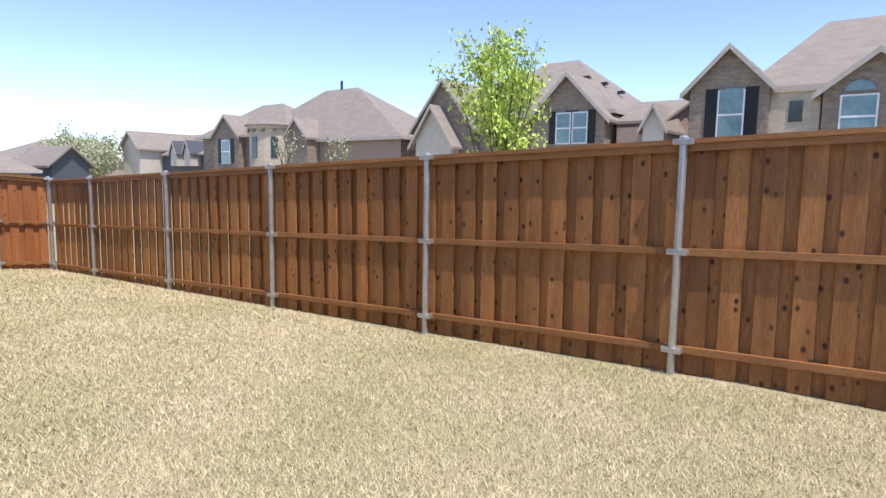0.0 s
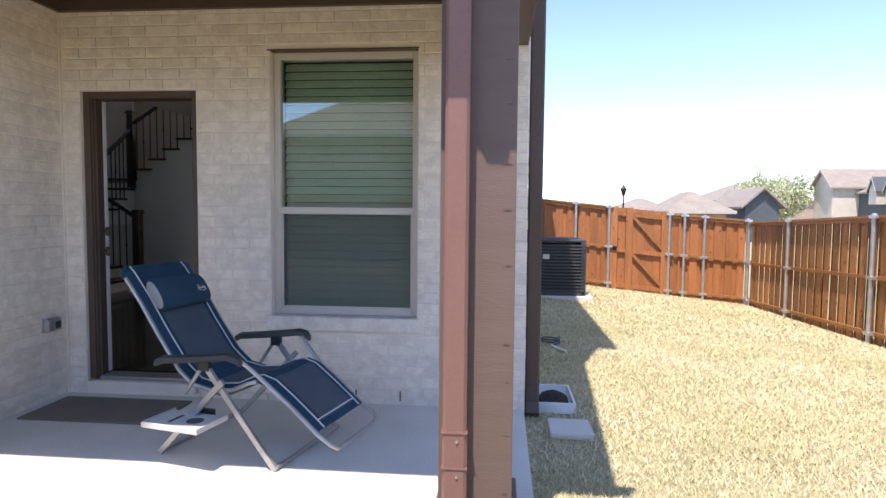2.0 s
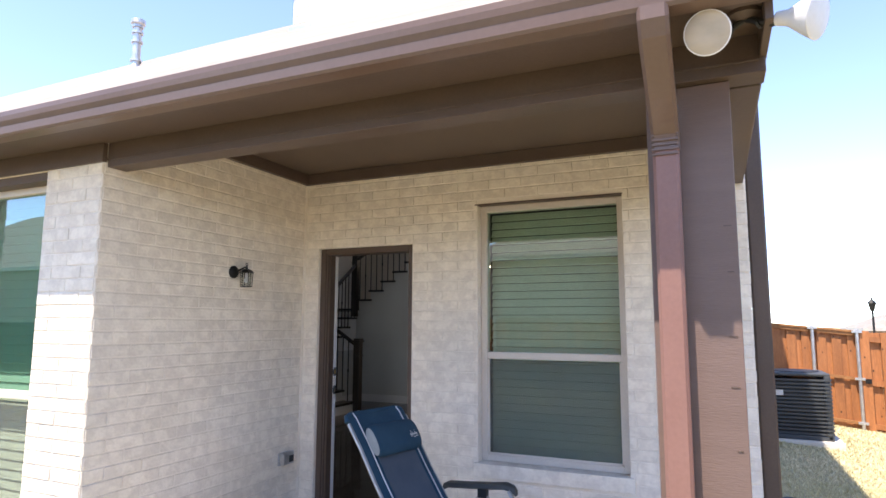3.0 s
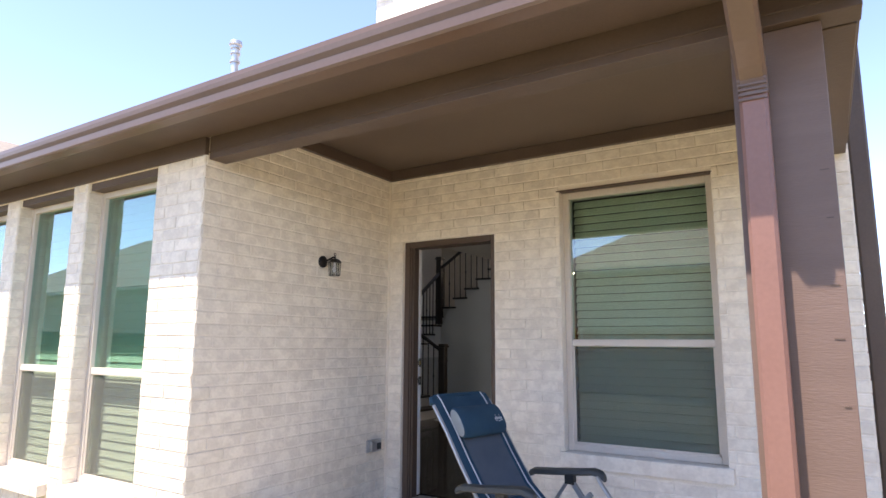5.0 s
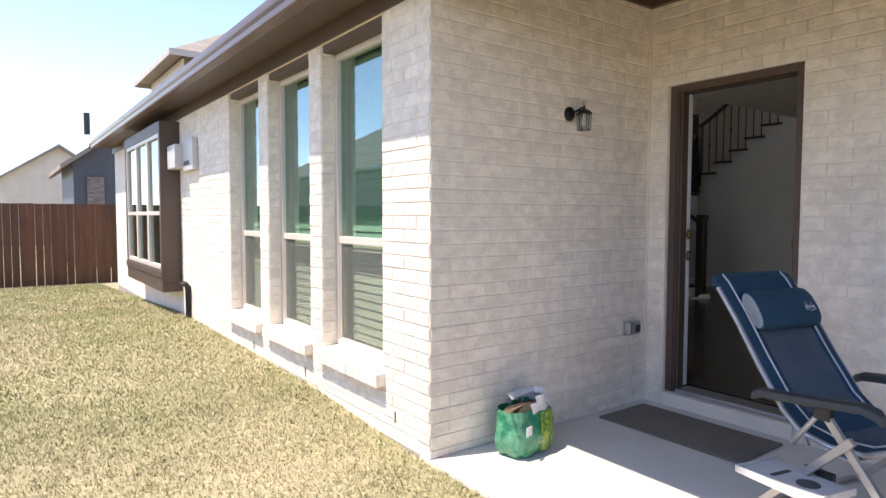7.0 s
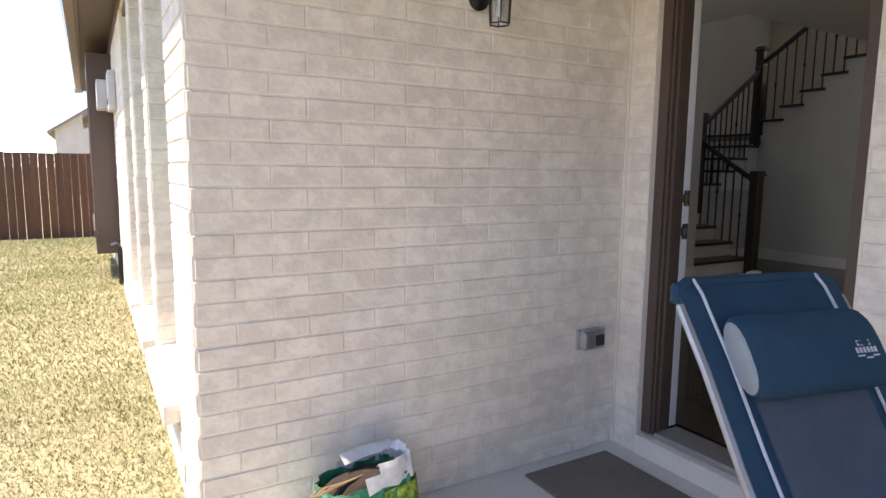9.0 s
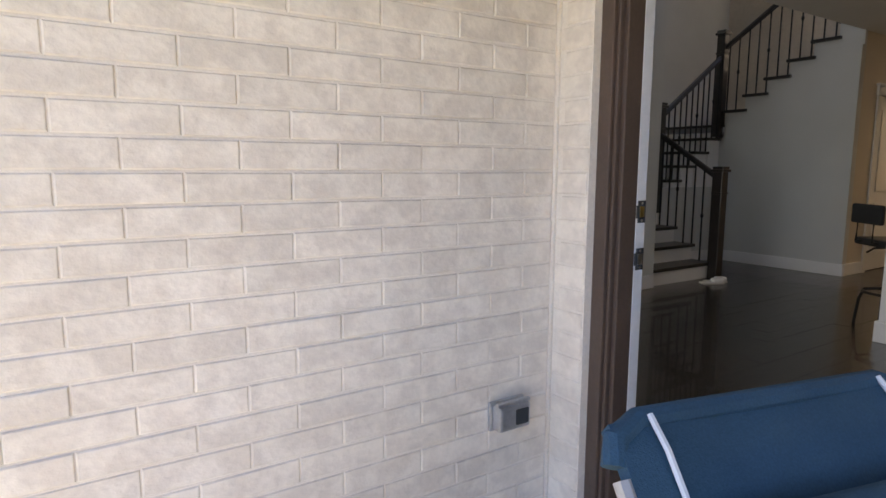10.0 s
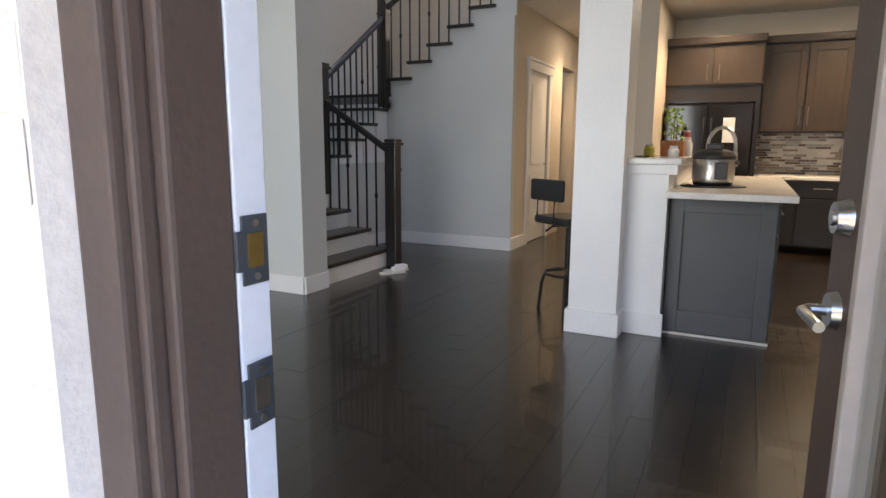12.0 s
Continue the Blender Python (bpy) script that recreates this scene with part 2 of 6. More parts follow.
LEAFP = mat("pale_spring_leaf", (0.50, 0.52, 0.34), (0.42, 0.45, 0.27), 0.7, 0.8, 8, 0.2, 0.0, rand=0.25, island=True)
STONE = mat("tan_grey_stone", (0.32, 0.255, 0.20), (0.20, 0.165, 0.14), 0.9, 2.2, 9, 0.22, 0.5, 12, stretch=(1, 1, 2.6))
STONE_L = mat("cream_stone", (0.55, 0.48, 0.39), (0.44, 0.38, 0.30), 0.9, 2.2, 9, 0.15, 0.5, 12, stretch=(1, 1, 2))
BRICK_B = mat("dark_brown_brick", (0.15, 0.12, 0.105), (0.26, 0.23, 0.21), 0.9, 5, 12, 0.25, 0.5, 16, stretch=(1, 1, 3.4))
BRICK_P = mat("pinkish_brick", (0.40, 0.30, 0.25), (0.33, 0.25, 0.21), 0.9, 3, 12, 0.15, 0.5, 16, stretch=(1, 1, 3))
SIDING = mat("slate_blue_siding", (0.085, 0.10, 0.12), (0.075, 0.088, 0.105), 0.6, 3, 20, 0.08, 0.1, 20)
CREAM = mat("cream_render", (0.62, 0.57, 0.50), (0.55, 0.50, 0.44), 0.8, 2, 20, 0.06, 0.1, 30)
FASCIA = mat("pale_fascia_paint", (0.50, 0.45, 0.40), None, 0.6, 3, 30, 0.05, 0.05, 30)
DARKG = mat("dark_far_window_pane", (0.05, 0.075, 0.085), None, 0.08, 1, 5, 0.2, 0.0)
TEALG = mat("teal_far_window_pane", (0.12, 0.22, 0.25), (0.18, 0.30, 0.33), 0.1, 0.6, 5, 0.15, 0.0)
ORANGE = mat("terracotta", (0.42, 0.16, 0.06), None, 0.7, 12, 60, 0.1, 0.1, 60)
RED = mat("red_packaging", (0.42, 0.035, 0.03), None, 0.4, 8, 60, 0.1, 0.0)
LIME = mat("yellow_green_label", (0.45, 0.42, 0.06), None, 0.4, 8, 60, 0.1, 0.0)
BLACKG = mat("black_gloss_appliance", (0.012, 0.012, 0.014), None, 0.12, 6, 60, 0.1, 0.0)
LAMPON = glow_mat("lit_lamp_disc", (1.0, 0.86, 0.66), 10)


# ---- mesh helpers ----
def bx(bm, x0, x1, y0, y1, z0, z1, bevel=0.0, m=None):
    x0, x1, y0, y1, z0, z1 = min(x0, x1), max(x0, x1), min(y0, y1), max(y0, y1), min(z0, z1), max(z0, z1)
    t = Matrix.LocRotScale(((x0 + x1) / 2, (y0 + y1) / 2, (z0 + z1) / 2), None, (x1 - x0, y1 - y0, z1 - z0))
    vs = bmesh.ops.create_cube(bm, size=1, matrix=(m or Matrix()) @ t)["verts"]
    if bevel:
        es = list({e for v in vs for e in v.link_edges})
        bmesh.ops.bevel(bm, geom=es, offset=bevel, segments=2, affect="EDGES", profile=0.6)
    return bm


def cyl(bm, a, b, r, r2=None, seg=12):
    a, b = Vector(a), Vector(b)
    d = b - a
    m = Matrix.Translation((a + b) / 2) @ d.to_track_quat("Z", "Y").to_matrix().to_4x4()
    bmesh.ops.create_cone(bm, cap_ends=True, segments=seg, radius1=r, radius2=r if r2 is None else r2, depth=d.length, matrix=m)
    return bm


def tube(bm, pts, r, seg=8):
    """A round tube swept along a polyline."""
    pts = [Vector(p) for p in pts]
    rings = []
    for i, p in enumerate(pts):
        d = (pts[min(i + 1, len(pts) - 1)] - pts[max(i - 1, 0)]).normalized()
        q = d.to_track_quat("Z", "Y").to_matrix()
        rings.append([bm.verts.new(p + q @ Vector((math.cos(2 * math.pi * k / seg) * r, math.sin(2 * math.pi * k / seg) * r, 0))) for k in range(seg)])
    for r0, r1 in zip(rings, rings[1:]):
        for k in range(seg):
            bm.faces.new((r0[k], r0[(k + 1) % seg], r1[(k + 1) % seg], r1[k]))
    bm.faces.new(rings[0][::-1]), bm.faces.new(rings[-1])
    return bm


def sweep(bm, profile, a, b, up=(0, 0, 1)):
    """Extrude a closed 2D profile (side, up) from a to b."""
    a, b, up = Vector(a), Vector(b), Vector(up)
    side = (b - a).normalized().cross(up)
    r0 = [bm.verts.new(a + side * u + up * v) for u, v in profile]
    r1 = [bm.verts.new(b + side * u + up * v) for u, v in profile]
    n = len(profile)
    for k in range(n):
        bm.faces.new((r0[k], r0[(k + 1) % n], r1[(k + 1) % n], r1[k]))
    bm.faces.new(r0[::-1]), bm.faces.new(r1)
    bmesh.ops.recalc_face_normals(bm, faces=bm.faces[:])
    return bm


def poly(bm, pts, faces):
    vs = [bm.verts.new(p) for p in pts]
    for f in faces:
        bm.faces.new([vs[i] for i in f])
    return bm


def smooth_by_angle(me, angle=0.6):
    me.shade_smooth()
    me.set_sharp_from_angle(angle=angle)


def mesh_of(name, bm, material, smooth=False):
    me = bpy.data.meshes.new(name)
    bmesh.ops.recalc_face_normals(bm, faces=bm.faces[:])
    bm.to_mesh(me)
    bm.free()
    me.materials.append(material)
    if smooth:
        smooth_by_angle(me)
    return me


def part(name, bm, material, parent, label="", smooth=False):
    ob = new(name, mesh_of(name, bm, material, smooth))
    ob.parent = parent
    return tagged(ob, label)


def thing(name, label, category, m=None, group="", kind=""):
    ob = new(name)
    ob.empty_display_size = 0.1
    ob.matrix_world = m or Matrix()
    return tagged(ob, label, category, group, kind)


def solid(name, bm, material, label="", category="", group="", kind="", smooth=False):
    return tagged(new(name, mesh_of(name, bm, material, smooth)), label, category, group, kind)


def bb(*boxes, bevel=0.0, m=None):
    bm = bmesh.new()
    for b in boxes:
        bx(bm, *b, bevel=bevel, m=m)
    return bm


def wall_with_holes(axis, face, back, a0, a1, z0, z1, holes):
    """Wall slab between planes face and back; a runs along the wall; holes (a0, a1, z0, z1) go through."""
    bm = bmesh.new()
    cuts = sorted({a0, a1, *[h[0] for h in holes], *[h[1] for h in holes]})
    for p, q in zip(cuts, cuts[1:]):
        mid = (p + q) / 2
        spans, z = [], z0
        for h in sorted((h for h in holes if h[0] < mid < h[1]), key=lambda h: h[2]):
            if h[2] > z:
                spans.append((z, h[2]))
            z = h[3]
        if z < z1:
            spans.append((z, z1))
        for s, e in spans:
            if axis == "x":
                bx(bm, face, back, p, q, s, e)
            else:
                bx(bm, p, q, face, back, s, e)
    bmesh.ops.remove_doubles(bm, verts=bm.verts[:], dist=1e-5)
    return bm


COURSE, BLEN, JOINT = 0.0755, 0.2525, 0.007
BRICK_DATA = {}


def brick_verts(w, h, d=0.005, c=0.0035):
    x, z = w / 2, h / 2
    v = [(-x, 0, -z), (x, 0, -z), (x, 0, z), (-x, 0, z)]
    v += [(a, d - c, b) for a, _, b in v[:4]]
    v += [(a - math.copysign(c, a), d, b - math.copysign(c, b)) for a, _, b in v[:4]]
    f = [(8, 9, 10, 11)]
    for k in range(4):
        j = (k + 1) % 4
        f += [(k, j, 4 + j, 4 + k), (4 + k, 4 + j, 8 + j, 8 + k)]
    return v, f


def brick_data(w, h, material):
    key = (round(w, 2), round(h, 3), material.name)
    if key not in BRICK_DATA:
        v, f = brick_verts(key[0], h)
        me = bpy.data.meshes.new("brick")
        me.from_pydata(v, [], f)
        me.materials.append(material)
        BRICK_DATA[key] = me
    return BRICK_DATA[key]


def lay_bricks(wall, to_world, a0, a1, z0, z1, holes, phase, near, rnd, soldier=()):
    """Courses of bricks, each proud of the mortar. near(a, z) picks those that are objects of their own."""
    joined_v, joined_f, count = [], [], 0
    k0 = math.floor((z0 - 1.03) / COURSE)
    k = k0
    while 1.03 + k * COURSE < z1 - 0.01:
        zb, zt = max(1.03 + k * COURSE, z0), min(1.03 + (k + 1) * COURSE, z1)
        if zt - zb > 0.02:
            zc = (zb + zt) / 2
            blocked = sorted((h[0], h[1]) for h in holes if h[2] - 0.004 < zc < h[3] + 0.004)
            free, a = [], a0
            for p, q in blocked:
                if p > a:
                    free.append((a, p))
                a = max(a, q)
            if a < a1:
                free.append((a, a1))
            off = phase + (BLEN / 2 if k % 2 else 0)
            for p, q in free:
                i = math.floor((p - off) / BLEN)
                while off + i * BLEN < q - 0.02:
                    s, e = max(off + i * BLEN, p), min(off + (i + 1) * BLEN, q)
                    i += 1
                    if e - s < 0.03:
                        continue
                    w, h = e - s - JOINT, zt - zb - JOINT
                    pos = to_world((s + e) / 2, zc) @ pose(0, rnd.uniform(-0.002, 0.0015), 0, rnd.uniform(-0.35, 0.35), rnd.uniform(-0.4, 0.4), rnd.uniform(-0.35, 0.35))
                    if near((s + e) / 2, zc) and count < 300:
                        count += 1
                        ob = new("brick", brick_data(w, h, BRICK))
                        ob.parent = wall
                        ob.matrix_basis = pos
                    else:
                        v, f = brick_verts(w, h)
                        n0 = len(joined_v)
                        joined_v += [tuple(pos @ Vector(c)) for c in v]
                        joined_f += [tuple(n0 + j for j in face) for face in f]
        k += 1
    if joined_v:
        me = bpy.data.meshes.new("brick_courses")
        me.from_pydata(joined_v, [], joined_f)
        me.materials.append(BRICK_J)
        ob = new("brick_courses", me)
        ob.parent = wall
        tagged(ob, kind="stuff")

# ---- ground ----
def ground_z(x, y):
    base = -0.075 + 0.008 * min(max(-3 - x, 0), 9)
    if y > 1.2:
        return base - (0.012 + 0.0078 * min(max(-x, 0), 12.0)) * min(y - 1.2, 5.2)
    return base + 0.013 * min(1.2 - y, 8) + 0.05 * min(max(-2.6 - y, 0), 1.3) - 0.043 * min(max(-8.0 - y, 0), 8)


def build_ground():
    def axis(lo, hi, step):
        far = [-900, -300, -120, -60, -35, -22]
        return far + list(np.arange(lo, hi + 1e-6, step)) + [-f for f in far[::-1]]
    xs, ys = axis(-15, 10, 0.5), axis(-18, 9, 0.5)
    v = [(x, y, ground_z(x, y)) for x in xs for y in ys]
    n = len(ys)
    f = [(i * n + j, (i + 1) * n + j, (i + 1) * n + j + 1, i * n + j + 1) for i in range(len(xs) - 1) for j in range(n - 1)]
    me = bpy.data.meshes.new("ground")
    me.from_pydata(v, [], f)
    me.materials.append(LAWN)
    me.shade_smooth()
    tagged(new("ground", me), "dormant tan lawn ground around the house", "ground", kind="structure")


build_ground()


def build_grass(name, label, areas, material, seed):
    """Short straw-coloured blades over the yard, thinning with distance from the porch."""
    rg = np.random.default_rng(seed)
    spots = []
    for x0, x1, y0, y1, per in areas:
        k = int((x1 - x0) * (y1 - y0) * per)
        spots.append(np.stack([rg.uniform(x0, x1, k), rg.uniform(y0, y1, k), np.full(k, 7000 / per)], 1))
    p = np.concatenate(spots)
    k = len(p)
    z = np.array([ground_z(a, b) for a, b in p[:, :2]])
    ang, lean = rg.uniform(0, 2 * np.pi, k), rg.uniform(0.3, 1.4, k)
    h = rg.uniform(0.018, 0.038, k) * (0.9 + 0.05 * p[:, 2])
    w = rg.uniform(0.0022, 0.0042, k) * np.sqrt(p[:, 2])
    base = np.stack([p[:, 0], p[:, 1], z - 0.004], 1)
    side = np.stack([np.cos(ang), np.sin(ang), np.zeros(k)], 1) * w[:, None]
    fa = ang + rg.uniform(-1, 1, k) + 1.57
    tip = base + np.stack([np.cos(fa) * h * lean, np.sin(fa) * h * lean, h], 1)
    v = np.stack([base - side, base + side, tip], 1).reshape(-1, 3)
    me = bpy.data.meshes.new("grass")
    me.vertices.add(3 * k), me.loops.add(3 * k), me.polygons.add(k)
    me.vertices.foreach_set("co", v.ravel())
    me.loops.foreach_set("vertex_index", np.arange(3 * k, dtype=np.int32))
    me.polygons.foreach_set("loop_start", np.arange(0, 3 * k, 3, dtype=np.int32))
    me.update(calc_edges=True)
    me.materials.append(material)
    tagged(new(name, me), label, "grass", kind="stuff")


build_grass("grass", "short dormant straw-coloured lawn grass with green patches", ((-2.4, 3.2, 1.02, 5.8, 7000), (-7, -2.4, 1.0, 5.8, 3600), (-12, -7, 1.0, 5.8, 1700), (0.6, 3.5, -1.0, 1.02, 5000)), GRASS, 7)
build_grass("greening_grass", "greening half-dormant lawn grass along the garden wall", ((-1.384, 3.5, -4.5, -1.0, 6000), (-1.384, 0.6, -1.0, 1.02, 6000), (-1.384, 4.0, -9, -4.5, 3000), (-1.384, 5.0, -15.9, -9, 1300)), GRASS_G, 9)

# patio slab and foundation
solid("patio_floor", bb((-3.4, -1.385, -2.5, 1.0, -0.4, 0.0), bevel=0.008), CONC, "pale smooth concrete patio slab under the porch roof", "floor", kind="structure")

# ---- house walls ----
XD, YR, XL, YH = -3.3, -2.4, -1.387, 1.0
DOOR = (-2.25, -1.365, 0.0, 2.235)
WIN = (-0.818, 0.240, 0.57, 2.505)
TALL = [(-3.745, -2.895), (-4.797, -3.945), (-5.855, -5.005)]
wall_door = solid("wall_porch_back", wall_with_holes("x", XD, XD - 0.172, YR, YH, -0.05, 5.9, [DOOR, WIN]), MORTAR, "cream limewashed brick wall behind the porch", "wall", kind="structure")
solid("foundation", bb((XD + 0.003, XD - 0.3, YR, YH, -0.6, -0.05), (XD - 0.28, -12.6, YH - 0.3, YH - 0.004, -0.7, -0.03), (XL - 0.004, XL - 0.3, -13, YR - 0.004, -0.5, 0.075), (XL, XD, YR - 0.3, YR - 0.008, -0.4, 0.0)), FOUND, "grey concrete house foundation", "foundation", kind="structure")
wall_ret = solid("wall_porch_side", bb((XD + 0.002, XL, YR, YR - 0.25, 0.0, 2.90)), MORTAR, "cream limewashed brick side wall of the porch", "wall", kind="structure")
wall_long = solid("wall_garden", wall_with_holes("x", XL, XL - 0.25, -13.0, YR - 0.25, 0.0, 2.64, [(a, b, 0.395, 2.53) for a, b in TALL] + [(-10.2, -8.05, 0.75, 2.35)]), MORTAR, "cream limewashed brick garden wall of the house with tall windows", "wall", kind="structure")
wall_side = solid("wall_side", bb((XD - 0.25, -12.6, YH, YH - 0.25, -0.03, 5.9)), MORTAR, "cream limewashed brick side wall of the house", "wall", kind="structure")
solid("wall_rear", bb((-12.9, -12.6, -13, YH, -0.3, 5.9), (-12.6, XL - 0.3, -13.2, -12.95, -0.3, 2.6)), CREAM, "plain rear walls of the house", "wall", kind="structure")
# upper storey set back above the porch roof
wall_up = solid("wall_upper", bb((-3.6, -3.85, -2.85, YH, 2.9, 5.9), (-3.86, -12.6, -2.85, -2.6, 3.2, 5.9)), MORTAR, "cream limewashed brick upper storey wall", "wall", kind="structure")


# ---- roofs, porch timberwork ----
roof = thing("roof", "taupe shingle roof of the house with brown eaves", "roof", kind="structure")
SL = 0.655
part("shingle_slope", poly(bmesh.new(), [(-1.0, 1.03, 2.745), (-1.0, -13.3, 2.745), (-7.2, -8, 2.745 + SL * 6.2), (-7.2, 1.0, 2.745 + SL * 6.2), (-1.0, 1.03, 2.715), (-1.0, -13.3, 2.715), (-7.2, -8, 2.715 + SL * 6.2), (-7.2, 1.0, 2.715 + SL * 6.2), (-13, -13.3, 2.745), (-13, -13.3, 2.715)],
     [(0, 1, 2, 3), (4, 5, 6, 7), (0, 1, 5, 4), (0, 3, 7, 4), (1, 8, 2), (5, 9, 6), (1, 8, 9, 5)]), SHINGLE, roof)
part("upper_slope", poly(bmesh.new(), [(-3.2, 1.2, 5.75), (-3.2, -3.3, 5.75), (-13, -3.3, 5.75), (-13, 1.2, 5.75), (-6, -0.9, 8.0), (-10.5, -0.9, 8.0), (-3.2, 1.2, 5.85), (-3.2, -3.3, 5.85), (-13, -3.3, 5.85), (-13, 1.2, 5.85)],
     [(6, 7, 4), (7, 8, 5, 4), (8, 9, 5), (9, 6, 4, 5), (0, 1, 2, 3), (0, 1, 7, 6), (1, 2, 8, 7), (2, 3, 9, 8), (3, 0, 6, 9)]), SHINGLE, roof)
part("upper_fascia", bb((-3.18, -3.22, -3.32, 1.22, 5.68, 5.86), (-3.22, -13, 1.19, 1.22, 5.68, 5.86), (-3.22, -13, 1.02, 1.19, 5.70, 5.74)), BROWN, roof)
part("flashing", sweep(bmesh.new(), [(0, 0), (0.02, 0), (0.02, 0.10), (0, 0.10)], (-3.575, -2.87, 4.36), (-3.575, 1.0, 4.36)), GALV, roof)

solid("eave_soffit", bb((-1.11, -1.40, -13.2, 1.0, 2.645, 2.66), bevel=0.003), BROWN, "brown painted eave soffit", "soffit", kind="structure")
solid("fascia", bb((-1.085, -1.11, -13.2, 1.005, 2.615, 2.715), bevel=0.003), BROWN, "brown painted fascia board behind the gutter", "fascia", kind="structure")
solid("side_fascia", bb((-1.112, -3.28, 0.98, 1.005, 2.56, 2.715), bevel=0.003), BROWN, "brown painted fascia board at the porch end", "fascia", kind="structure")
solid("frieze_board", bb((-1.372, -1.402, -13.2, YR + 0.008, 2.532, 2.644), bevel=0.003), BROWN, "brown painted frieze board along the wall top", "trim", kind="structure")
for a, b in TALL:
    solid("window_header", bb((XL - 0.018, XL - 0.20, a + 0.003, b - 0.003, 2.478, 2.531), bevel=0.003), BROWN, "brown painted header board over a tall window", "trim", kind="structure")
solid("porch_beam", bb((-1.405, -1.53, YR + 0.010, 1.0, 2.505, 2.88), (-1.545, -3.29, 0.74, 0.99, 2.505, 2.88), bevel=0.004), BROWN, "dark brown painted porch header beam", "beam", kind="structure")
solid("beam_bead", bb((-1.398, -1.4045, YR + 0.012, 0.98, 2.545, 2.556), bevel=0.002), BROWN, "thin brown bead along the porch beam", "trim", kind="structure")
solid("porch_ceiling", bb((-1.40, XD + 0.002, YR + 0.002, 1.0, 2.882, 2.92), (-2.14, -2.15, YR + 0.05, 0.73, 2.877, 2.881)), CEIL, "brown painted porch ceiling panel", "ceiling", kind="structure")
solid("porch_ceiling_trim", bb((XD + 0.008, XD + 0.045, YR + 0.010, 0.73, 2.79, 2.88), (XD + 0.046, -1.55, YR + 0.010, YR + 0.045, 2.79, 2.88), bevel=0.004), BROWN, "dark brown trim round the porch ceiling", "trim", kind="structure")

GP = [(0, 0), (0.075, 0), (0.083, 0.012), (0.088, 0.05), (0.10, 0.075), (0.105, 0.10), (0.105, 0.125), (0.098, 0.125), (0.09, 0.10), (0.078, 0.055), (0.07, 0.015), (0.008, 0.015), (0.008, 0.12), (0, 0.12)]
gutter = thing("rain_gutter", "brown ogee aluminium rain gutter along the eave", "gutter")
part("trough", sweep(bmesh.new(), GP, (-1.083, -13.2, 2.613), (-1.083, 1.02, 2.613)), GUTTER, gutter)
for gy in (1.02, -13.2):
    part("end_cap", bb((-1.083, -0.978, gy, gy + 0.004, 2.613, 2.738)), GUTTER, gutter)


def rect_tube(bm, pts, w, d):
    """Rectangular pipe along points in a plane of constant y; w along y."""
    rings = []
    for i, p in enumerate(pts):
        p = Vector(p)
        dv = (Vector(pts[min(i + 1, len(pts) - 1)]) - Vector(pts[max(i - 1, 0)])).normalized()
        nv = dv.cross(Vector((0, 1, 0))).normalized()
        y = Vector((0, 1, 0))
        c = 0.012
        ring = [(-w / 2 + c, -d / 2), (w / 2 - c, -d / 2), (w / 2, -d / 2 + c), (w / 2, d / 2 - c), (w / 2 - c, d / 2), (-w / 2 + c, d / 2), (-w / 2, d / 2 - c), (-w / 2, -d / 2 + c)]
        rings.append([bm.verts.new(p + y * a + nv * b) for a, b in ring])
    for r0, r1 in zip(rings, rings[1:]):
        for k in range(8):
            bm.faces.new((r0[k], r0[(k + 1) % 8], r1[(k + 1) % 8], r1[k]))
    bm.faces.new(rings[0][::-1]), bm.faces.new(rings[-1])
    return bm


spout = thing("downspout", "rose-brown metal downspout on the porch post", "downspout")
SX, SY = -1.40, 0.655
part("pipe", rect_tube(bmesh.new(), [(SX, SY, 2.28), (SX, SY, 0.52)], 0.092, 0.075), SPOUT, spout)
part("elbow", rect_tube(bmesh.new(), [(-1.035, SY, 2.625), (-1.035, SY, 2.59), (-1.055, SY, 2.555), (-1.11, SY, 2.51), (-1.24, SY, 2.42), (-1.335, SY, 2.365), (-1.385, SY, 2.325), (SX, SY, 2.28), (SX, SY, 2.25)], 0.098, 0.08), GUTTER, spout)
for k in range(5):
    part("crimp", bb((SX + 0.036, SX + 0.046, SY - 0.045, SY + 0.045, 2.225 + 0.018 * k, 2.233 + 0.018 * k)), GUTTER, spout)
part("lower_pipe", rect_tube(bmesh.new(), [(SX, SY, 0.54), (SX, SY, 0.20), (SX + 0.02, SY, 0.12), (SX + 0.07, SY, 0.05), (SX + 0.14, SY, 0.03)], 0.097, 0.08), SPOUT, spout)
for z in (0.53, 0.39):
    part("strap", bb((SX - 0.035, SX + 0.044, SY - 0.051, SY + 0.051, z, z + 0.006)), SPOUT, spout)
    part("rivet", cyl(bmesh.new(), (SX + 0.038, SY + 0.01, z - 0.03), (SX + 0.046, SY + 0.01, z - 0.03), 0.005), GALV, spout)

post = thing("porch_post", "brown woodgrain boxed porch post on the concrete slab", "post")
part("shaft", bb((-1.445, -1.75, 0.585, 0.880, 0.0, 2.503), bevel=0.004), POSTM, post)
part("base_trim", bb((-1.428, -1.767, 0.568, 0.905, 0.0, 0.19), bevel=0.005), POSTM, post)
rp = random.Random(5)
for k in range(9):
    z = 0.25 + k * 0.22 + rp.uniform(-0.05, 0.05)
    part("nail_mark", bb((-1.444, -1.4425, 0.84 + rp.uniform(-0.01, 0.01), 0.862, z, z + 0.004)), BROWN, post)
corner = thing("corner_downspout", "dark brown downspout at the house corner", "downspout")
part("pipe", rect_tube(bmesh.new(), [(-3.42, 1.06, 5.7), (-3.42, 1.06, 0.12)], 0.10, 0.08), BROWN, corner)
